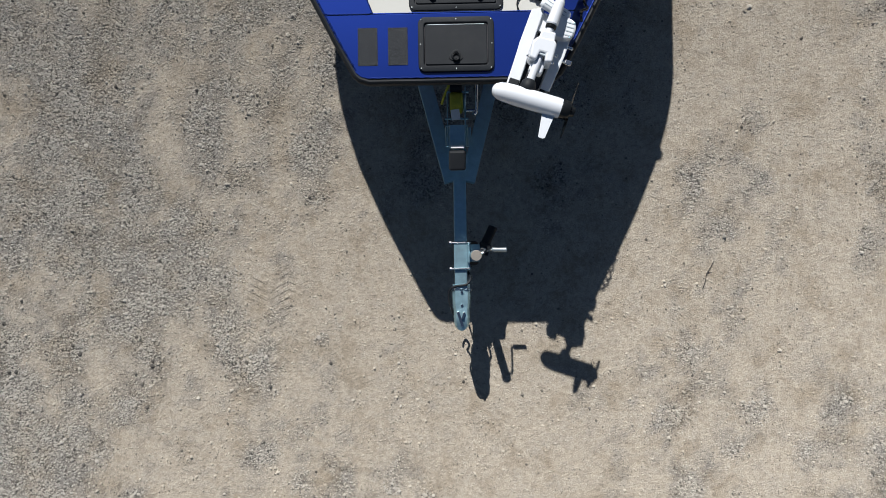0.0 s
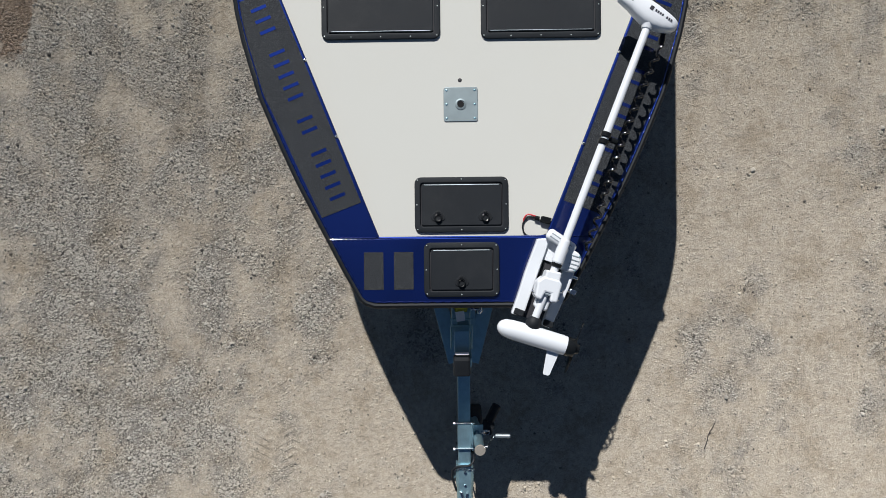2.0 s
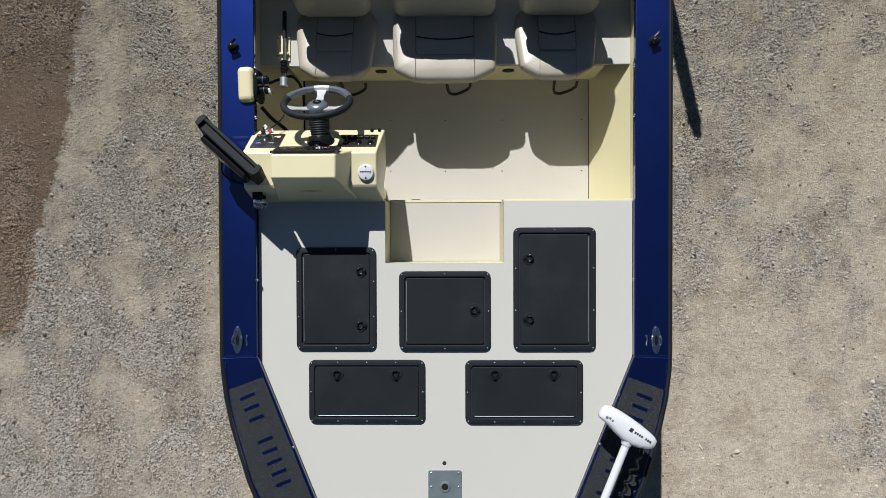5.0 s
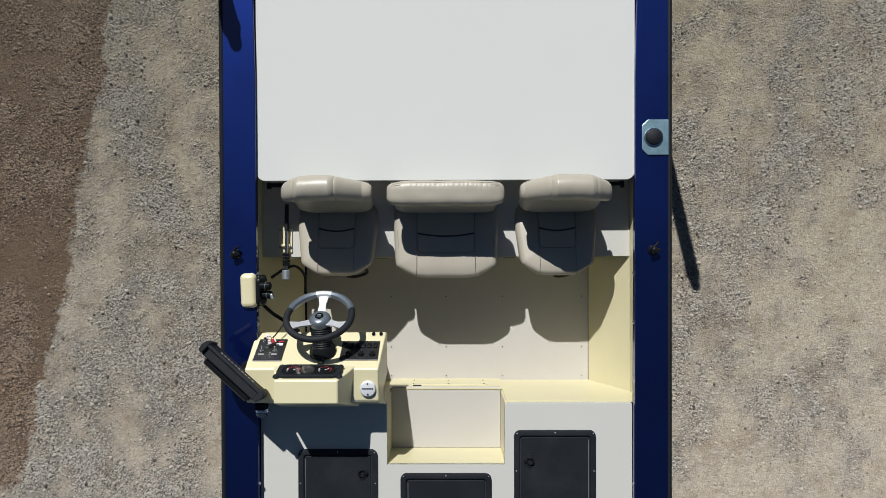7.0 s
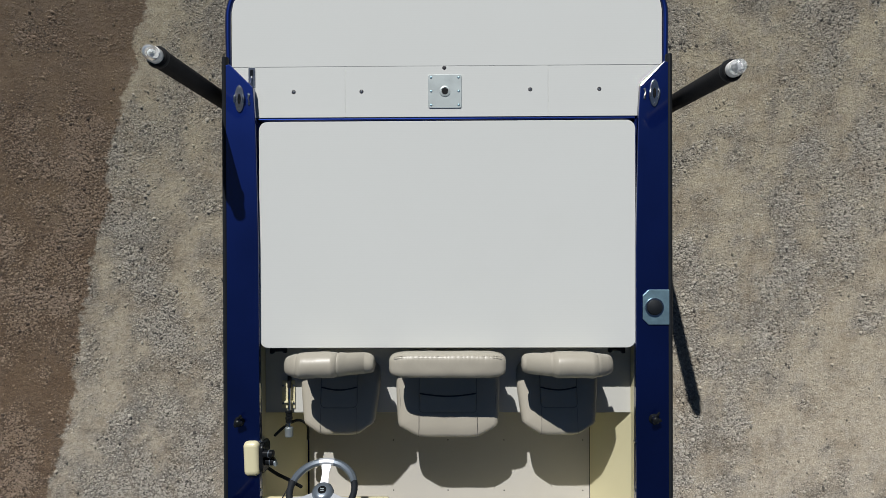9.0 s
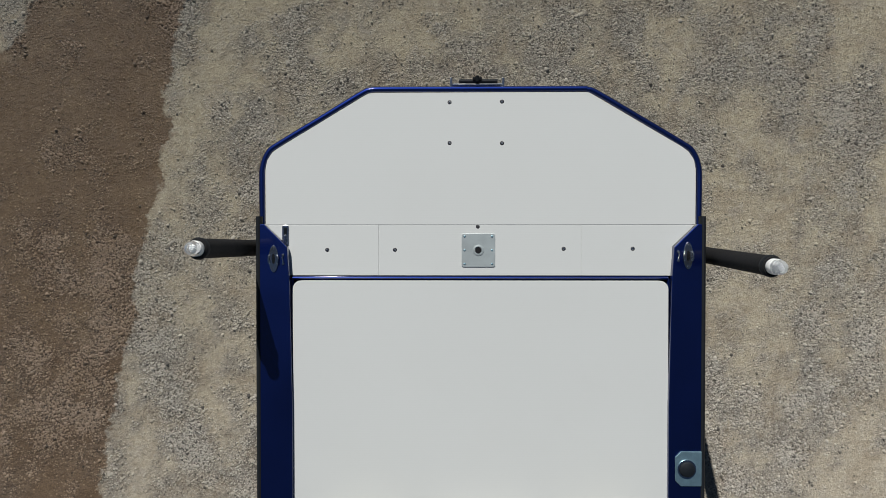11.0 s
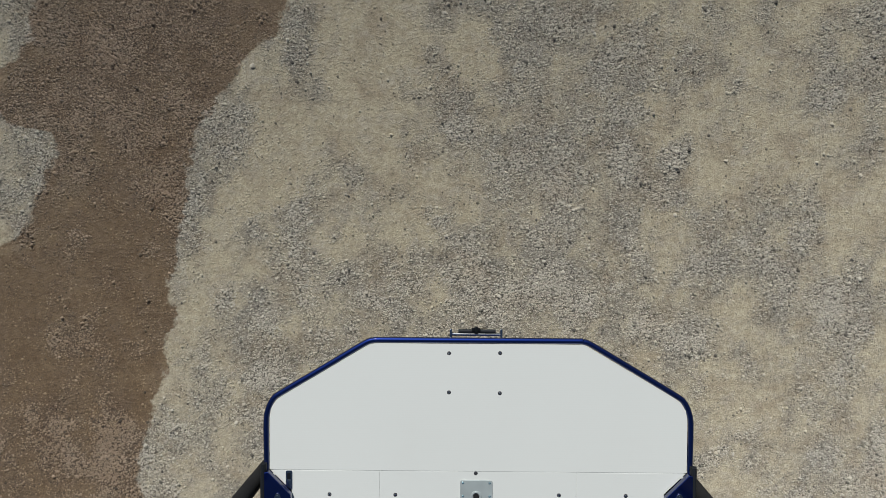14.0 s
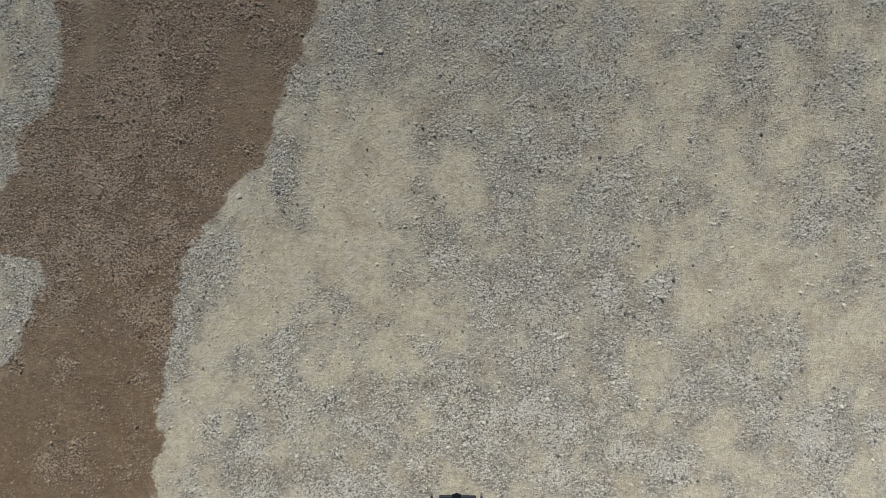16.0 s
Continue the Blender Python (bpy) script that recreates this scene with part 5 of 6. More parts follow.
def blade(turn):
    bm = bmesh.new()
    rows = []
    for r, wd, tw in ((0.018, 0.012, 24), (0.05, 0.020, 16), (0.09, 0.024, 11), (0.120, 0.017, 8), (0.138, 0.005, 6)):
        c, s = math.cos(radians(tw)), math.sin(radians(tw))
        rows.append([bm.verts.new((u * wd * c + v * s * 0.003, r, u * wd * s - v * c * 0.003)) for u, v in ((-1, 0), (0, 1), (1, 0), (0, -1))])
    for a, b in zip(rows, rows[1:]):
        for j in range(4):
            bm.faces.new((a[j], a[(j + 1) % 4], b[(j + 1) % 4], b[j]))
    bm.faces.new(rows[0]), bm.faces.new(rows[-1])
    bm.transform(mm @ Matrix.Translation((0, 0, 0.395)) @ Matrix.Rotation(radians(turn), 4, "Z"))
    return bm


for turn in (105, 285):
    part("propeller_blade", blade(turn), GLOSSBLACK, pod, "glossy black propeller blade")
fin_o = m0 + mdir * 0.300 + mside * 0.045
fin = prism([(0, 0), (0.062, 0), (0.048, 0.115), (0.040, 0.122), (0.018, 0.122), (0.014, 0.118)], -0.004, 0.004, 0.002)
fm2 = Matrix((mdir, mside, Vector((0, 0, 1)))).transposed().to_4x4()
fm2.translation = fin_o - mdir * 0.03 + Vector((0, 0, 0.0))
part("fin", put(fin, fm2), WHITE, pod, "white skeg fin")

sdir = (Vector((0.902, 2.222, 0.18)) - Vector((0.442, 1.039, 0.16))).normalized()
s_low, s_top = Vector((0.442, 1.039, 0.160)), Vector((0.910, 2.240, 0.180))
part("shaft", rod(s_low - sdir * 0.10, s_top, 0.0195, 18), WHITE, troll, "white composite shaft")
part("shaft_collar", merge(rod(s_low + sdir * 0.672, s_low + sdir * 0.70, 0.027, 18, 0.004), rod(s_low + sdir * 0.708, s_low + sdir * 0.735, 0.027, 18, 0.004), block((0.05, 0.026, 0.03), (0.742, 1.688, 0.15), 0.008, (0, 0, -21))), GLOSSBLACK, troll, "black depth collar")
c0 = m0 + mdir * 0.175 + Vector((0.0, 0.035, 0.0))
part("lower_coupling", lathe([(0.026, -0.01), (0.037, 0.008), (0.039, 0.03), (0.034, 0.048), (0.024, 0.06), (0, 0.06)], along(c0, s_low), 20), RUBBER, troll, "black shaft coupling")
part("lower_shaft", rod(c0, s_low, 0.0195, 16), WHITE, troll)
tm_dir = sdir.copy()
tm_dir.z = 0
tm_dir.normalize()
tm_side = Vector((tm_dir.y, -tm_dir.x, 0))
mount_m = Matrix((tm_side, tm_dir, Vector((0, 0, 1)))).transposed().to_4x4()
mount_m.translation = Vector((0.425, 1.0, 0.0))
# local x across the mount (towards the rail), y along the shaft
rails = merge(prism([(-0.112, -0.100), (-0.108, -0.226), (-0.046, -0.214), (-0.058, 0.205), (-0.118, 0.178), (-0.118, 0.0)], 0.012, 0.062, 0.006), prism([(0.060, -0.226), (0.108, -0.226), (0.122, 0.010), (0.118, 0.120), (0.060, 0.120)], 0.012, 0.058, 0.006),
              block((0.16, 0.10, 0.02), (0, 0.14, 0.030), 0.004), block((0.14, 0.36, 0.012), (0.0, 0.0, 0.010), 0.002))
mt = part("mount_rail", put(rails, mount_m), WHITE, troll, "white aluminium mount with two rails")
for bx, by in ((-0.074, -0.204), (0.086, -0.206)):
    part("bow_pad", put(block((0.052, 0.032, 0.03), (bx, by, 0.058), 0.005), mount_m), RUBBER, mt, "black rubber bow rest")
part("tray_floor", put(block((0.10, 0.40, 0.006), (0.005, -0.02, 0.022), 0.001), mount_m), SEAM, mt)
hinge = merge(prism([(-0.060, -0.022), (-0.046, -0.100), (-0.012, -0.106), (-0.006, -0.060), (0.022, -0.058), (0.030, -0.098), (0.066, -0.090), (0.058, 0.004), (0.040, 0.018), (-0.040, 0.010)], 0.075, 0.196, 0.010, 3),
              prism([(-0.034, 0.000), (0.044, 0.010), (0.036, 0.056), (-0.036, 0.044)], 0.085, 0.190, 0.008, 3), block((0.070, 0.075, 0.060), (0.006, -0.112, 0.122), 0.012, (0, 0, 0), 3))
part("hinge_bracket", put(hinge, mount_m), WHITE, mt, "white cast hinge bracket with two cheeks")
part("pivot_pin", put(rod((-0.062, -0.080, 0.140), (0.078, -0.074, 0.140), 0.006, 10, 0.002), mount_m), STEEL, mt)
part("pivot_slot", put(merge(block((0.014, 0.050, 0.010), (0.010, -0.042, 0.178), 0.002), block((0.042, 0.012, 0.012), (0.010, -0.066, 0.182), 0.003)), mount_m), ALLOY, mt, "grey metal pivot")
cov = pose(0.070, 0.128, 0.0, 0, 0, 4)
cover = part("motor_cover", put(put(prism(rrect(-0.066, 0.056, -0.055, 0.056, 0.046, 7), 0.040, 0.098, 0.012, 3), cov), mount_m), WHITE, mt, "white rounded slotted steering housing")
for i in range(4):
    part("slot", put(put(block((0.052 - 0.005 * abs(i - 1), 0.0065, 0.003), (0.022, -0.032 + 0.021 * i, 0.0985), 0.001), cov), mount_m), ALLOY, cover)
for bx, by in ((0.036, -0.040), (-0.040, 0.036), (0.040, 0.036)):
    part("bolt", put(put(lathe([(0, 0.003), (0.0045, 0.002), (0.005, 0)], pose(bx, by, 0.098), 10), cov), mount_m), GALV, cover)
grip_m = mount_m @ pose(-0.004, 0.206, 0.078, 0, 0, -14)
rest = part("rear_cover", put(block((0.165, 0.060, 0.045), (0, 0, 0), 0.020, (0, 0, 0), 3), grip_m), WHITE, mt, "white rounded cradle under the shaft")
for i in range(2):
    part("groove", put(block((0.12, 0.005, 0.003), (-0.004, -0.010 + 0.018 * i, 0.0225), 0.001), grip_m), ALLOY, rest)
part("shaft_clamp", rod(s_low + sdir * 0.03, s_low + sdir * 0.052, 0.027, 18, 0.004), GLOSSBLACK, mt)
part("shaft_sleeve", lathe([(0, 0), (0.027, 0), (0.030, 0.006), (0.029, 0.06), (0.0255, 0.115), (0.023, 0.125), (0, 0.125)], along(s_low + sdir * 0.05, s_low + sdir * 0.24), 20), WHITE, mt)
for a in ((0.066, -0.030, 0.13), (0.118, 0.06, 0.045)):
    part("bolt", put(rod(a, (a[0] * 1.25, a[1], a[2]), 0.009, 10, 0.002), mount_m), STEEL, mt)
part("release_latch", put(merge(block((0.034, 0.026, 0.028), (0.149, -0.012, 0.036), 0.004), rod((0.11, -0.012, 0.036), (0.14, -0.012, 0.036), 0.008)), mount_m), STEEL, mt, "small steel release latch")

# control head
hd = Vector((0.278, -0.180, 0)).normalized()
hs = Vector((-hd.y, hd.x, 0))
hm = Matrix((hd, hs, Vector((0, 0, 1)))).transposed().to_4x4()
hm.translation = Vector((0.912, 2.312, 0.175))


def control_head():
    bm = bmesh.new()
    rows = []
    for u, up, low, hgt in ((-0.160, 0.012, 0.020, 0.014), (-0.150, 0.034, 0.034, 0.028), (-0.125, 0.046, 0.038, 0.036), (-0.085, 0.050, 0.044, 0.040), (-0.046, 0.051, 0.056, 0.043), (0.0, 0.050, 0.067, 0.046), (0.045, 0.047, 0.068, 0.046), (0.092, 0.042, 0.058, 0.042), (0.130, 0.036, 0.040, 0.036), (0.152, 0.026, 0.026, 0.028), (0.160, 0.012, 0.012, 0.014)):
        wd, dy = (up + low) / 2, (up - low) / 2
        rows.append([bm.verts.new((u, dy + wd * math.copysign(abs(math.cos(q)) ** 0.7, math.cos(q)), hgt * math.copysign(abs(math.sin(q)) ** 0.7, math.sin(q)))) for q in (2 * math.pi * j / 20 for j in range(20))])
    for a, c in zip(rows, rows[1:]):
        for j in range(20):
            bm.faces.new((a[j], a[(j + 1) % 20], c[(j + 1) % 20], c[j]))
    bm.faces.new(rows[0]), bm.faces.new(rows[-1])
    bmesh.ops.recalc_face_normals(bm, faces=bm.faces)
    return bm


ch = part("control_head", put(control_head(), hm), WHITE, troll, "white T-shaped control head")
part("neck", merge(lathe([(0.042, 0), (0.040, 0.02), (0.030, 0.045), (0.024, 0.065), (0, 0.065)], along(Vector((0.925, 2.285, 0.178)), s_top - sdir * 0.04), 20)), WHITE, ch)
part("head_print", put(merge(*[block((0.008, 0.011, 0.001), (0.030 + 0.0125 * i, 0.004, 0.0468 - 0.085 * max(0.0, 0.0125 * i - 0.015)), 0, (0, 4.9, 0)) for i in range(8) if i != 4], block((0.018, 0.020, 0.001), (0.006, 0.004, 0.0468), 0)), hm), INK, ch, "dark maker's mark as plain bars")
part("button_pad", put(merge(*[lathe([(0, 0.004), (0.006, 0.003), (0.007, 0)], pose(-0.125 + 0.016 * i, -0.008 + 0.004 * (i % 2), 0.036), 10) for i in range(3)]), hm), ALLOY, ch)
part("cable_gland", rod(Vector((1.000, 2.235, 0.15)), Vector((0.995, 2.165, 0.12)), 0.014, 12, 0.003), GLOSSBLACK, ch)
coil = []
for i in range(641):
    t = i / 640
    c = Vector((0.992, 2.16, 0.09)).lerp(Vector((0.625, 1.145, 0.032)), t)
    c += Vector((-0.025, -0.0, 0)) * math.sin(math.pi * t)
    c.z = 0.118 - 0.07 * max(0.0, (t - 0.86) / 0.14) + 0.02 * max(0.0, 1 - t / 0.1)
    r = 0.0145 if 0.05 < t < 0.97 else 0.005
    a = t * 17 * 2 * math.pi
    coil.append(c + tm_side * r * math.cos(a) + Vector((0, 0, 1)) * r * math.sin(a))
part("coil_cord", sweep(coil, 0.0070, 8), CORD, troll, "glossy black coiled power cord")

plug = thing("power_plug", (0.43, 1.305, -0.05), "black power plug with red and black leads on the deck", "plug", BOAT)
part("plug_body", merge(block((0.055, 0.035, 0.03), (0.437, 1.307, -0.034), 0.006, (0, 0, -15)), rod((0.405, 1.315, -0.034), (0.38, 1.32, -0.036), 0.012, 12, 0.002)), GLOSSBLACK, plug)
part("black_lead", sweep(curve([(0.385, 1.32, -0.038), (0.345, 1.325, -0.040), (0.318, 1.285, -0.043), (0.330, 1.235, -0.043), (0.385, 1.220, -0.043), (0.44, 1.232, -0.03)], 8), 0.0045, 8), RUBBER, plug)
part("red_lead", sweep(curve([(0.385, 1.328, -0.036), (0.345, 1.338, -0.038), (0.325, 1.318, -0.043), (0.322, 1.295, -0.044)], 8), 0.004, 8), RED, plug, "red lead")

# ---- trailer ----
trailer = thing("boat_trailer", (0.02, 3.0, 0.0), "galvanised boat trailer with winch stand, tongue jack and guide posts", "trailer")
CX = 0.024
part("tongue", block((0.080, 0.98, 0.080), (CX, 0.06, 0.455), 0.006), GALV, trailer, "galvanised box-section tongue")


def arm(s):
    """Channel arm of the vee frame."""
    a, b = Vector((CX + s * 0.052, 0.42, 0.455)), Vector((CX + s * 0.455, 2.0, 0.455))
    d = (b - a)
    ang = math.degrees(math.atan2(d.y, d.x)) - 90
    mid_p = (a + b) / 2
    return merge(block((0.090, d.length, 0.008), (mid_p.x, mid_p.y, 0.498), 0.002, (0, 0, ang)), block((0.008, d.length, 0.095), (mid_p.x + s * 0.043, mid_p.y, 0.452), 0.002, (0, 0, ang)), block((0.090, d.length, 0.008), (mid_p.x, mid_p.y, 0.408), 0.002, (0, 0, ang)))


for s in (-1, 1):
    part("frame_arm", arm(s), GALV, trailer, "galvanised channel arm of the vee frame")
    part("frame_rail", merge(block((0.076, 4.2, 0.008), (CX + s * 0.46, 4.05, 0.405), 0.002), block((0.008, 4.2, 0.095), (CX + s * 0.494, 4.05, 0.36), 0.002)), GALV, trailer)
    part("bunk", block((0.09, 3.9, 0.05), (CX + s * 0.55, 4.1, 0.437), 0.006, (-1.26, 0, 0)), RUBBER, trailer)
    for y in (3.62, 4.52):
        wl = part("wheel", lathe([(0.14, -0.09), (0.215, -0.095), (0.255, -0.07), (0.26, 0), (0.255, 0.07), (0.215, 0.095), (0.14, 0.09)], pose(CX + s * 0.93, y, 0.260, 0, 90, 0), 28), TYRE, trailer, "black trailer tyre")
        part("rim", lathe([(0, -0.05), (0.13, -0.06), (0.145, -0.085), (0.145, 0.085), (0.13, 0.06), (0, 0.05)], pose(CX + s * 0.93, y, 0.260, 0, 90, 0), 24), GALV, wl)
for y in (2.0, 3.62, 4.52, 6.02):
    part("cross_member", block((1.9 if y > 2.1 else 1.0, 0.06, 0.06), (CX, y, 0.27 if y in (3.62, 4.52) else 0.36), 0.004), GALV, trailer)
part("gusset", prism([(CX - 0.088, 0.425), (CX + 0.088, 0.425), (CX + 0.072, 0.44), (CX + 0.06, 0.52), (CX - 0.06, 0.52), (CX - 0.072, 0.44)], 0.496, 0.5005), GALV, trailer)

# coupler
coup = bmesh.new()
rows = []
for y, w, z1 in ((-0.238, 0.054, 0.512), (-0.30, 0.056, 0.517), (-0.362, 0.056, 0.520), (-0.392, 0.050, 0.520), (-0.44, 0.050, 0.528), (-0.475, 0.049, 0.526), (-0.505, 0.041, 0.516), (-0.524, 0.027, 0.506), (-0.533, 0.011, 0.498)):
    rows.append([coup.verts.new((CX + dx * w, y, z)) for dx, z in ((-1, 0.425), (-1, z1 - 0.018), (-0.7, z1), (0.7, z1), (1, z1 - 0.018), (1, 0.425))])
for a, c in zip(rows, rows[1:]):
    for j in range(5):
        coup.faces.new((a[j], a[j + 1], c[j + 1], c[j]))
coup.faces.new(rows[0]), coup.faces.new(rows[-1])
cp = part("coupler", coup, GALV, trailer, "galvanised ball coupler")
for y in (-0.285, -0.368):
    part("bolt", lathe([(0, 0.012), (0.008, 0.011), (0.010, 0.0)], pose(CX + 0.002, y, 0.517), 8), STEEL, cp)
part("coupler_latch", merge(block((0.018, 0.10, 0.014), (CX - 0.010, -0.452, 0.533), 0.004, (0, 0, 18)), block((0.014, 0.045, 0.02), (CX + 0.010, -0.430, 0.536), 0.004, (0, 0, -14))), STEEL, cp)
part("safety_chain", merge(*[put(sweep([(0.013 * math.cos(a), 0.008 * math.sin(a), 0) for a in (2 * math.pi * i / 12 for i in range(12))], 0.003, 6, True), pose(CX - 0.045 + 0.0155 * k, -0.268 + 0.004 * math.sin(k), 0.512 + (0.004 if k % 2 else 0), 60 if k % 2 else 0, 0, 5)) for k in range(7)]), STEEL, trailer, "small steel safety chain")
part("brake_hose", sweep(curve([(CX + 0.046, -0.16, 0.44), (CX + 0.060, -0.20, 0.51), (CX + 0.03, -0.235, 0.53), (CX - 0.03, -0.245, 0.52), (CX - 0.072, -0.27, 0.50), (CX - 0.078, -0.33, 0.48), (CX - 0.06, -0.40, 0.47), (CX - 0.05, -0.43, 0.45)], 8), 0.0075, 8), RUBBER, trailer, "black hose looped over the coupler")
part("chain_hook", sweep(curve([(CX - 0.065, -0.41, 0.274), (CX - 0.045, -0.41, 0.240), (CX - 0.026, -0.41, 0.232), (CX - 0.016, -0.41, 0.262), (CX - 0.040, -0.41, 0.296), (CX - 0.030, -0.41, 0.322), (CX - 0.004, -0.41, 0.420)], 6), 0.007, 8), GALV, trailer, "steel hook hanging under the coupler")

# jack with clamp
clamp = part("clamp_plate", merge(block((0.088, 0.18, 0.010), (CX, -0.055, 0.503), 0.003), block((0.012, 0.18, 0.12), (CX + 0.052, -0.055, 0.455), 0.003)), GALV, trailer, "bright galvanised jack clamp")
for y in (0.03, -0.135):
    part("u_bolt", merge(rod((CX - 0.062, y, 0.511), (CX + 0.064, y, 0.511), 0.006, 10), rod((CX - 0.052, y, 0.38), (CX - 0.052, y, 0.515), 0.006, 10), lathe([(0, 0.014), (0.011, 0.012), (0.011, 0)], pose(CX - 0.06, y, 0.511, 0, -90), 6)), STEEL, clamp)
jx, jy = 0.107, -0.047
jack = part("jack", merge(rod((jx, jy, 0.30), (jx, jy, 0.79), 0.029, 22, 0.004), rod((jx, jy, 0.10), (jx, jy, 0.32), 0.022, 18)), GALV, trailer, "upright tongue jack")
part("cap", lathe([(0.033, 0), (0.033, 0.010), (0.030, 0.013), (0, 0.0135)], pose(jx, jy, 0.785), 22), STITCH, jack, "dull grey jack cap")
part("swivel_plate", merge(block((0.075, 0.11, 0.012), (jx + 0.0, jy + 0.01, 0.50), 0.003), block((0.012, 0.12, 0.12), (jx - 0.034, jy + 0.01, 0.50), 0.003)), GALV, jack)
part("crank", merge(rod((jx, jy, 0.775), (jx + 0.046, jy + 0.018, 0.775), 0.008, 10), sweep(curve([(jx + 0.044, jy + 0.018, 0.778), (jx + 0.058, jy + 0.022, 0.74), (jx + 0.080, jy + 0.030, 0.67), (jx + 0.092, jy + 0.032, 0.632), (jx + 0.108, jy + 0.032, 0.625)], 5), 0.007, 8)), STEEL, jack, "bent steel crank arm")
part("crank_grip", lathe([(0, 0), (0.011, 0), (0.0135, 0.004), (0.0125, 0.04), (0.0135, 0.086), (0.011, 0.092), (0, 0.092)], along((jx + 0.105, jy + 0.032, 0.625), (jx + 0.20, jy + 0.030, 0.625)), 16), ALLOY, jack, "dull metal crank grip")
part("pull_pin", merge(rod((jx + 0.015, jy + 0.020, 0.52), (jx + 0.070, jy + 0.030, 0.52), 0.006, 10, 0.002), sweep([(jx + 0.055 + 0.02 * math.cos(a), jy + 0.025 + 0.016 * math.sin(a), 0.535) for a in (2 * math.pi * i / 16 for i in range(16))], 0.004, 6, True)), STEEL, jack, "steel pull pin with a ring")
part("foot", merge(rod((jx - 0.05, jy, 0.09), (jx + 0.05, jy, 0.09), 0.085, 22, 0.012)), TYRE, jack)

part("jack_foot", merge(rod((0.174, -0.001, 0.45), (0.238, 0.130, 0.45), 0.030, 16, 0.004), block((0.075, 0.075, 0.05), (0.174, -0.011, 0.465), 0.006, (0, 0, -20))), RUBBER, trailer, "black jack tube folded back along the tongue")

# winch stand
post = part("winch_post", merge(block((0.075, 0.060, 0.52), (CX - 0.005, 0.60, 0.68), 0.005, (22, 0, 0)), block((0.15, 0.12, 0.012), (CX, 0.70, 0.507), 0.003)), GALV, trailer, "leaning galvanised winch post")
part("bow_stop", block((0.094, 0.11, 0.075), (-0.002, 0.495, 0.955), 0.012, (12, 0, 0)), RUBBER, post, "black rubber bow stop")
part("reflective_strip", block((0.075, 0.016, 0.012), (0.0, 0.566, 0.975), 0.003), PALE, post, "pale strip")
part("stop_bracket", block((0.086, 0.13, 0.01), (0.0, 0.63, 0.945), 0.003, (14, 0, 0)), GALV, post)
for s in (-1, 1):
    part("winch_frame", merge(block((0.006, 0.26, 0.11), (s * 0.052, 0.80, 0.82), 0.002), rod((s * 0.052 - 0.02, 0.90, 0.86), (s * 0.052 + 0.02, 0.90, 0.86), 0.006), rod((s * 0.06, 0.70, 0.84), (s * 0.06, 0.58, 0.90), 0.005)), GALV, post)
part("cross_bar", merge(rod((-0.066, 0.745, 0.862), (0.068, 0.745, 0.862), 0.006, 10), rod((-0.066, 0.707, 0.845), (0.064, 0.707, 0.845), 0.006, 10), block((0.128, 0.030, 0.008), (0.004, 0.683, 0.800), 0.002)), GALV, post, "galvanised cross bars of the winch frame")
part("bow_roller", rod((-0.036, 0.930, 0.865), (0.034, 0.930, 0.865), 0.032, 18, 0.006), RUBBER, post, "black rubber bow roller")
drum = part("strap_spool", rod((-0.038, 0.845, 0.83), (0.036, 0.845, 0.83), 0.062, 22, 0.006), STRAP, post, "yellow webbing strap wound on the winch drum")
part("strap_tail", block((0.05, 0.06, 0.006), (-0.006, 0.765, 0.885), 0.002, (12, 0, 8)), PALE, drum)
part("cable_tie", merge(sweep(curve([(-0.05, 0.93, 0.88), (-0.02, 0.955, 0.89), (0.01, 0.935, 0.885), (0.04, 0.95, 0.88)], 5), 0.006, 6), sweep(curve([(-0.085, 0.84, 0.82), (-0.06, 0.90, 0.87), (-0.035, 0.94, 0.89)], 5), 0.007, 6)), STRAP, drum)
part("gear", rod((0.040, 0.845, 0.83), (0.052, 0.845, 0.83), 0.055, 22, 0.003), GALV, post)
part("winch_handle", merge(rod((0.055, 0.80, 0.83), (0.118, 0.80, 0.83), 0.008, 10), rod((0.115, 0.80, 0.83), (0.121, 0.99, 0.85), 0.008, 10, 0.002), rod((0.10, 0.775, 0.83), (0.118, 0.80, 0.83), 0.014, 10, 0.003)), STEEL, post, "steel winch crank handle")


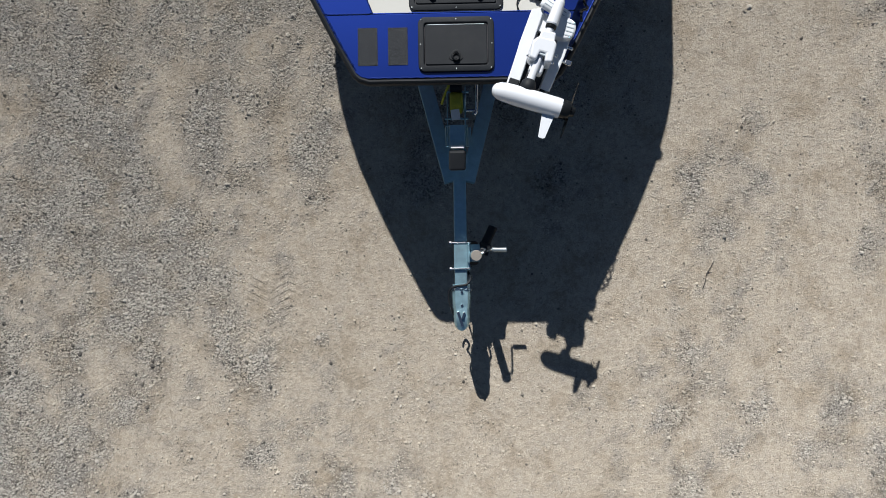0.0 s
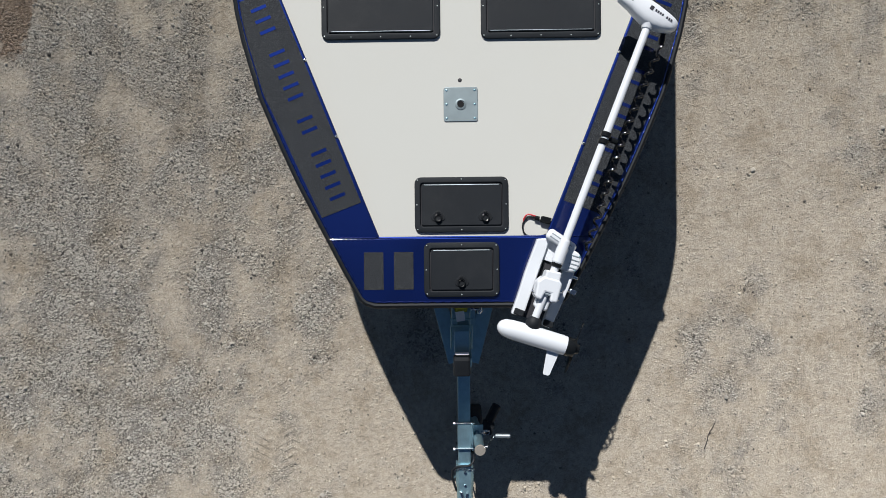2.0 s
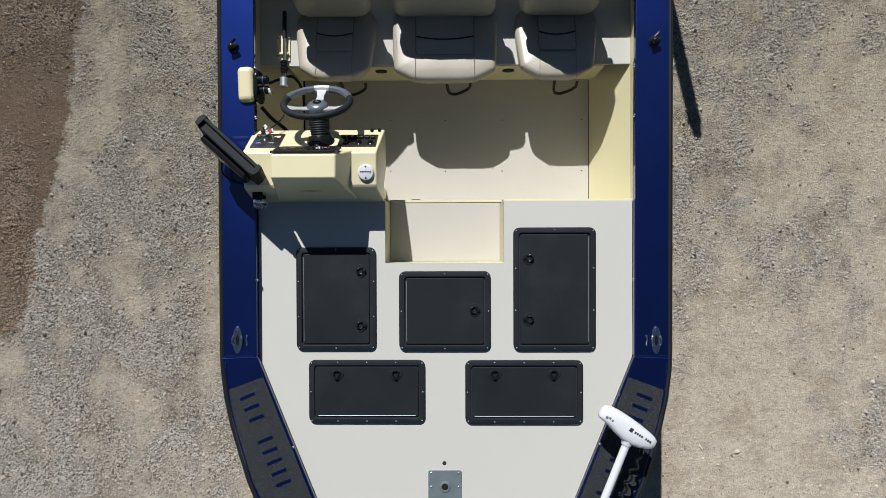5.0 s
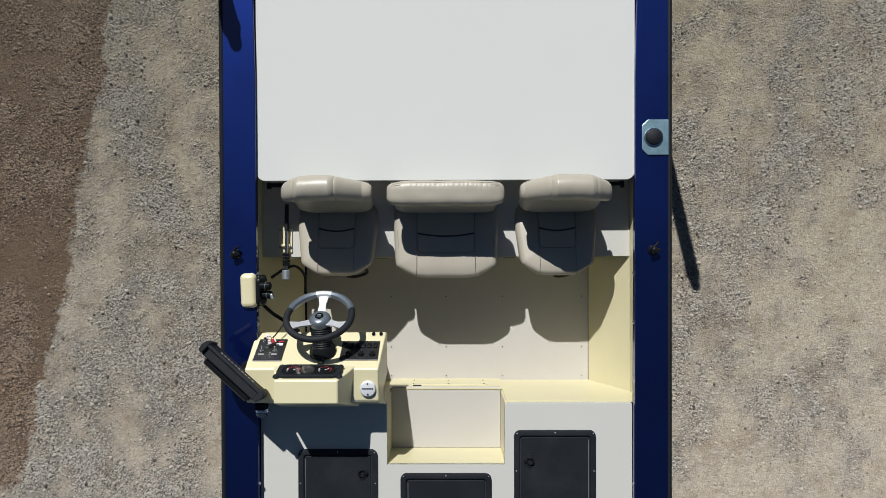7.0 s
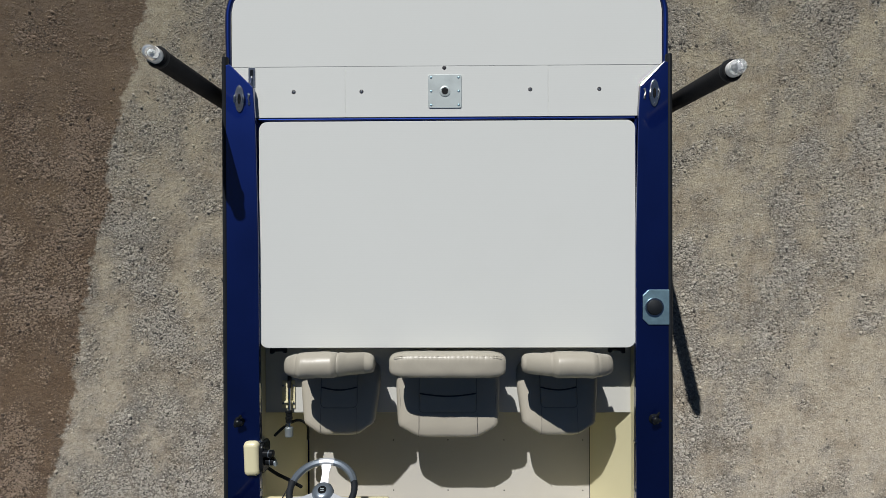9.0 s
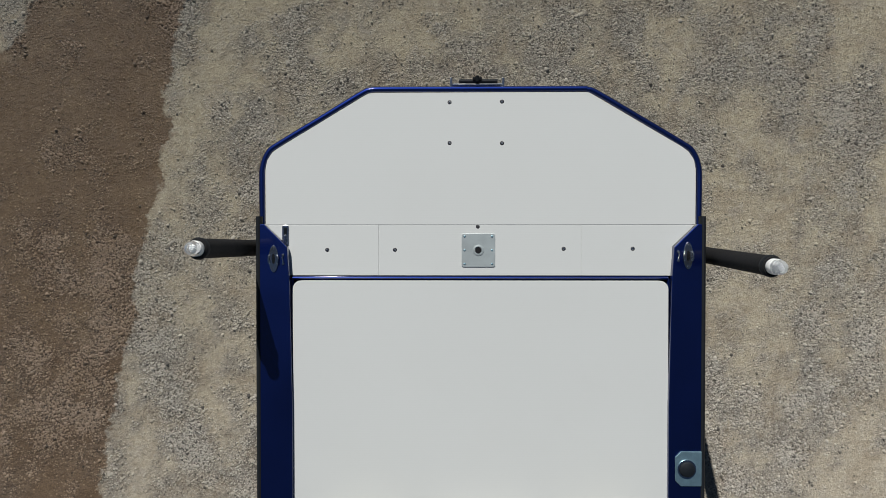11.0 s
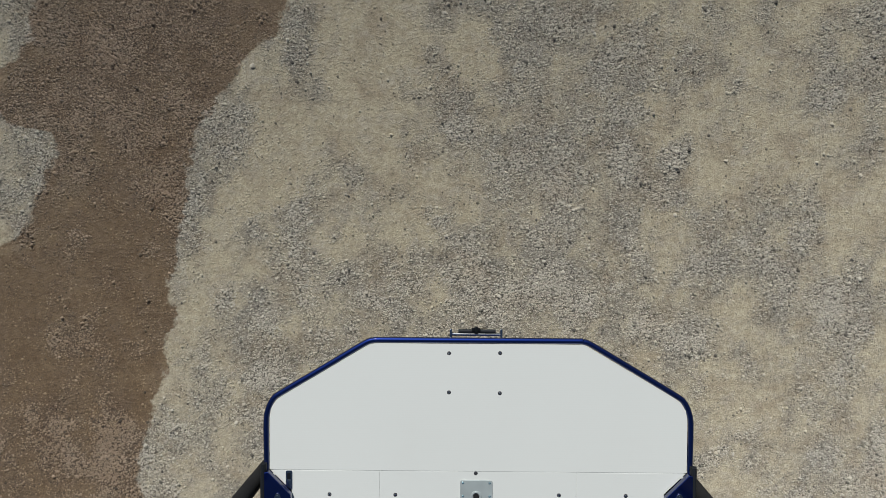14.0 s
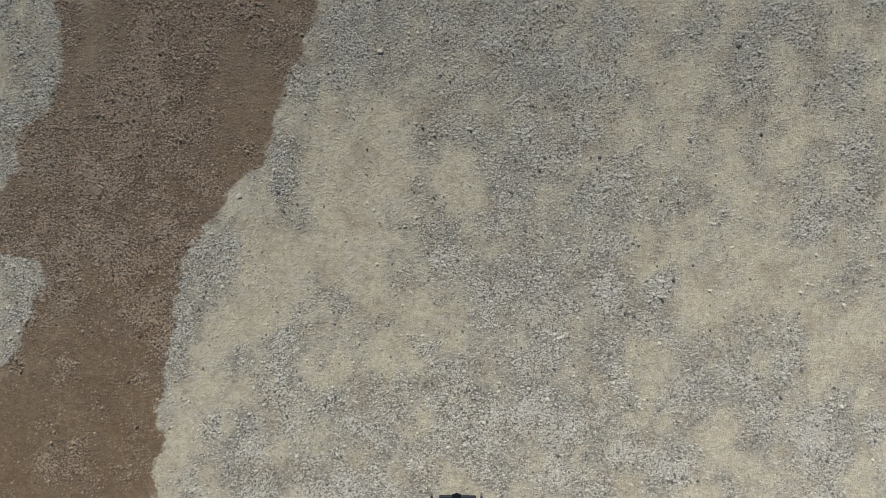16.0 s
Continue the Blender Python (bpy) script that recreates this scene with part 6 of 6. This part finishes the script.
def guide_post(x, y, top, lean, rake):
    """Padded guide post with a white cap and a clear marker lamp."""
    bx = x + lean
    p = part("guide_post", rod((bx, y, 0.36), (x, y + rake, top), 0.026, 16), PVC, trailer, "guide post in a black foam sleeve")
    m = along((bx, y, 0.36), (x, y + rake, top)) @ Matrix.Translation((0, 0, 0.09))
    part("foam_sleeve", rod(m @ Vector((0, 0, 0.0)), m @ Vector((0, 0, top - 0.45 - 0.034)), 0.046, 24, 0.004), FOAM, p, "black foam sleeve")
    part("strap_ring", put(lathe([(0.050, 0), (0.051, 0.01), (0.048, 0.02)], Matrix.Translation((0, 0, top - 0.45 - 0.064)), 24), m), RUBBER, p)
    part("lamp_base", put(lathe([(0.035, 0), (0.036, 0.05), (0.034, 0.056), (0, 0.056)], Matrix.Translation((0, 0, top - 0.45 - 0.055)), 24), m), PVC, p, "white lamp base")
    part("lamp_dome", put(lathe([(0.033, 0), (0.033, 0.026), (0.028, 0.040), (0.017, 0.049), (0, 0.052)], Matrix.Translation((0, 0, top - 0.45)), 20), m), CLEAR, p, "clear lamp dome")
    part("lamp_core", put(block((0.03, 0.02, 0.03), (0, 0, 0.014), 0.004), m @ Matrix.Translation((0, 0, top - 0.45))), PALE, p)
    part("side_arm", merge(block((abs(bx) - 0.46, 0.06, 0.05), (math.copysign((abs(bx) + 0.46) / 2, bx), y, 0.335), 0.004)), GALV, p)


guide_post(-1.292, 6.022, 1.700, 0.02, 0.040)
guide_post(1.258, 6.010, 1.735, 0.050, -0.028)

# ---- loose stones and litter ----


def stones(count, r0, r1, power, name, label, seed, clump):
    """One mesh of many small faceted stones, half sunk, thicker where the gravel is loose."""
    g = np.random.default_rng(seed)
    yy, xx = np.meshgrid(np.array(gy[5:-5]), np.array(gx[6:-6]), indexing="ij")
    w = (0.10 + 1.25 * LOOSE[5:-5, 6:-6] ** 2.4 * clump).reshape(-1)
    # nothing under the hull's middle, where no light or eye reaches
    hidden = (np.abs(xx) < 0.7) & (yy > 1.9) & (yy < 5.9) | (np.abs(xx) > 3.85) | (yy < -2.3) | (yy > 10.8)
    w[hidden.reshape(-1)] = 0
    w *= np.array([0.22 + 2.5 * max(0.0, noise.noise(Vector((u * 7, v * 7, 3.3))) + 0.2) for u, v in zip(xx.reshape(-1), yy.reshape(-1))])
    cell = g.choice(w.size, count, p=w / w.sum())
    px = xx.reshape(-1)[cell] + g.normal(0, 0.035, count)
    py = yy.reshape(-1)[cell] + g.normal(0, 0.03, count)
    r = (r0 + (r1 - r0) * g.uniform(size=count) ** power) * (0.86 + 0.3 * LOOSE[5:-5, 6:-6].reshape(-1)[cell])
    unit = np.array([(math.cos(k * math.pi / 3), math.sin(k * math.pi / 3), -0.05) for k in range(6)] + [(0.05, 0.05, 1.5)])
    tri = np.array([(k, (k + 1) % 6, 6) for k in range(6)])
    a = g.uniform(0, 2 * math.pi, count)
    c, s = np.cos(a), np.sin(a)
    v = unit[None] * g.uniform(0.72, 1.28, (count, 7, 3)) * r[:, None, None]
    v[:, 6, :2] += g.uniform(-0.35, 0.35, (count, 2)) * r[:, None]
    vx = v[:, :, 0] * c[:, None] - v[:, :, 1] * s[:, None] + px[:, None]
    vy = v[:, :, 0] * s[:, None] + v[:, :, 1] * c[:, None] + py[:, None]
    vert = np.stack((vx, vy, v[:, :, 2]), 2).reshape(-1, 3)
    face = (tri[None] + 7 * np.arange(count)[:, None, None]).reshape(-1)
    me = bpy.data.meshes.new(name)
    me.vertices.add(len(vert))
    me.vertices.foreach_set("co", vert.reshape(-1).astype(np.float32))
    me.loops.add(len(face))
    me.loops.foreach_set("vertex_index", face.astype(np.int32))
    me.polygons.add(len(face) // 3)
    me.polygons.foreach_set("loop_start", np.arange(0, len(face), 3, dtype=np.int32))
    me.polygons.foreach_set("use_smooth", np.ones(len(face) // 3, dtype=bool))
    me.update(calc_edges=True)
    me.validate()
    me.attributes.new("loose", "FLOAT", "POINT").data.foreach_set("value", np.repeat(LOOSE[5:-5, 6:-6].reshape(-1)[cell], 7).astype(np.float32))
    me.materials.append(STONE)
    return tagged(new(name, me), label, "gravel", kind="stuff")


stones(420000, 0.0028, 0.0070, 1.5, "fine_gravel", "loose fine grey and tan gravel over the yard", 11, 1.0)
stones(24000, 0.0065, 0.0145, 2.6, "gravel", "scattered pebbles on the gravel yard", 12, 0.35)


def stone(x, y, r, seed):
    g = random.Random(seed)
    bm = bmesh.new()
    bmesh.ops.create_icosphere(bm, subdivisions=2, radius=r)
    for v in bm.verts:
        k = 1 + 0.6 * noise.noise(v.co / r * 1.1 + Vector((seed * 3.7, 0, 0)))
        v.co = Vector((v.co.x * k * 1.15, v.co.y * k, v.co.z * k * 0.65))
    bm.transform(Matrix.Rotation(g.uniform(0, 6), 4, "Z"))
    me = bpy.data.meshes.new("stone")
    bm.to_mesh(me)
    bm.free()
    me.attributes.new("loose", "FLOAT", "POINT").data.foreach_set("value", [0.6] * len(me.vertices))
    me.materials.append(STONE)
    ob = tagged(new("stone", me), "larger pale stone lying on the gravel", "stone", "larger stones on the yard")
    ob.location = (x, y, r * 0.4)


for i, (x, y, r) in enumerate(((2.45, 0.24, 0.016), (2.32, -0.78, 0.02), (-1.17, 1.53, 0.02), (2.12, 1.68, 0.022), (-0.41, -1.14, 0.013), (-1.86, -1.06, 0.018), (1.50, -0.30, 0.014), (-1.61, 0.25, 0.013), (-0.42, -0.83, 0.014), (1.83, 8.0, 0.016), (-1.55, 8.65, 0.022), (-0.55, 9.67, 0.022), (-1.83, 9.62, 0.02), (0.6, 8.2, 0.013), (2.30, 7.7, 0.016), (2.8, 7.9, 0.018))):
    stone(x, y, r * 0.72, i + 1)

twig = thing("twig", (1.82, -0.24, 0.0), "thin dry dark twig lying on the gravel", "twig")
part("stem", sweep(curve([(1.77, -0.33, 0.006), (1.79, -0.27, 0.009), (1.80, -0.22, 0.008), (1.83, -0.17, 0.010), (1.85, -0.13, 0.007)], 5), [0.0026] * 8 + [0.002] * 13, 6), SEAM, twig)
part("side_stem", sweep([(1.80, -0.22, 0.008), (1.815, -0.21, 0.01), (1.838, -0.215, 0.008)], 0.002, 5), SEAM, twig)
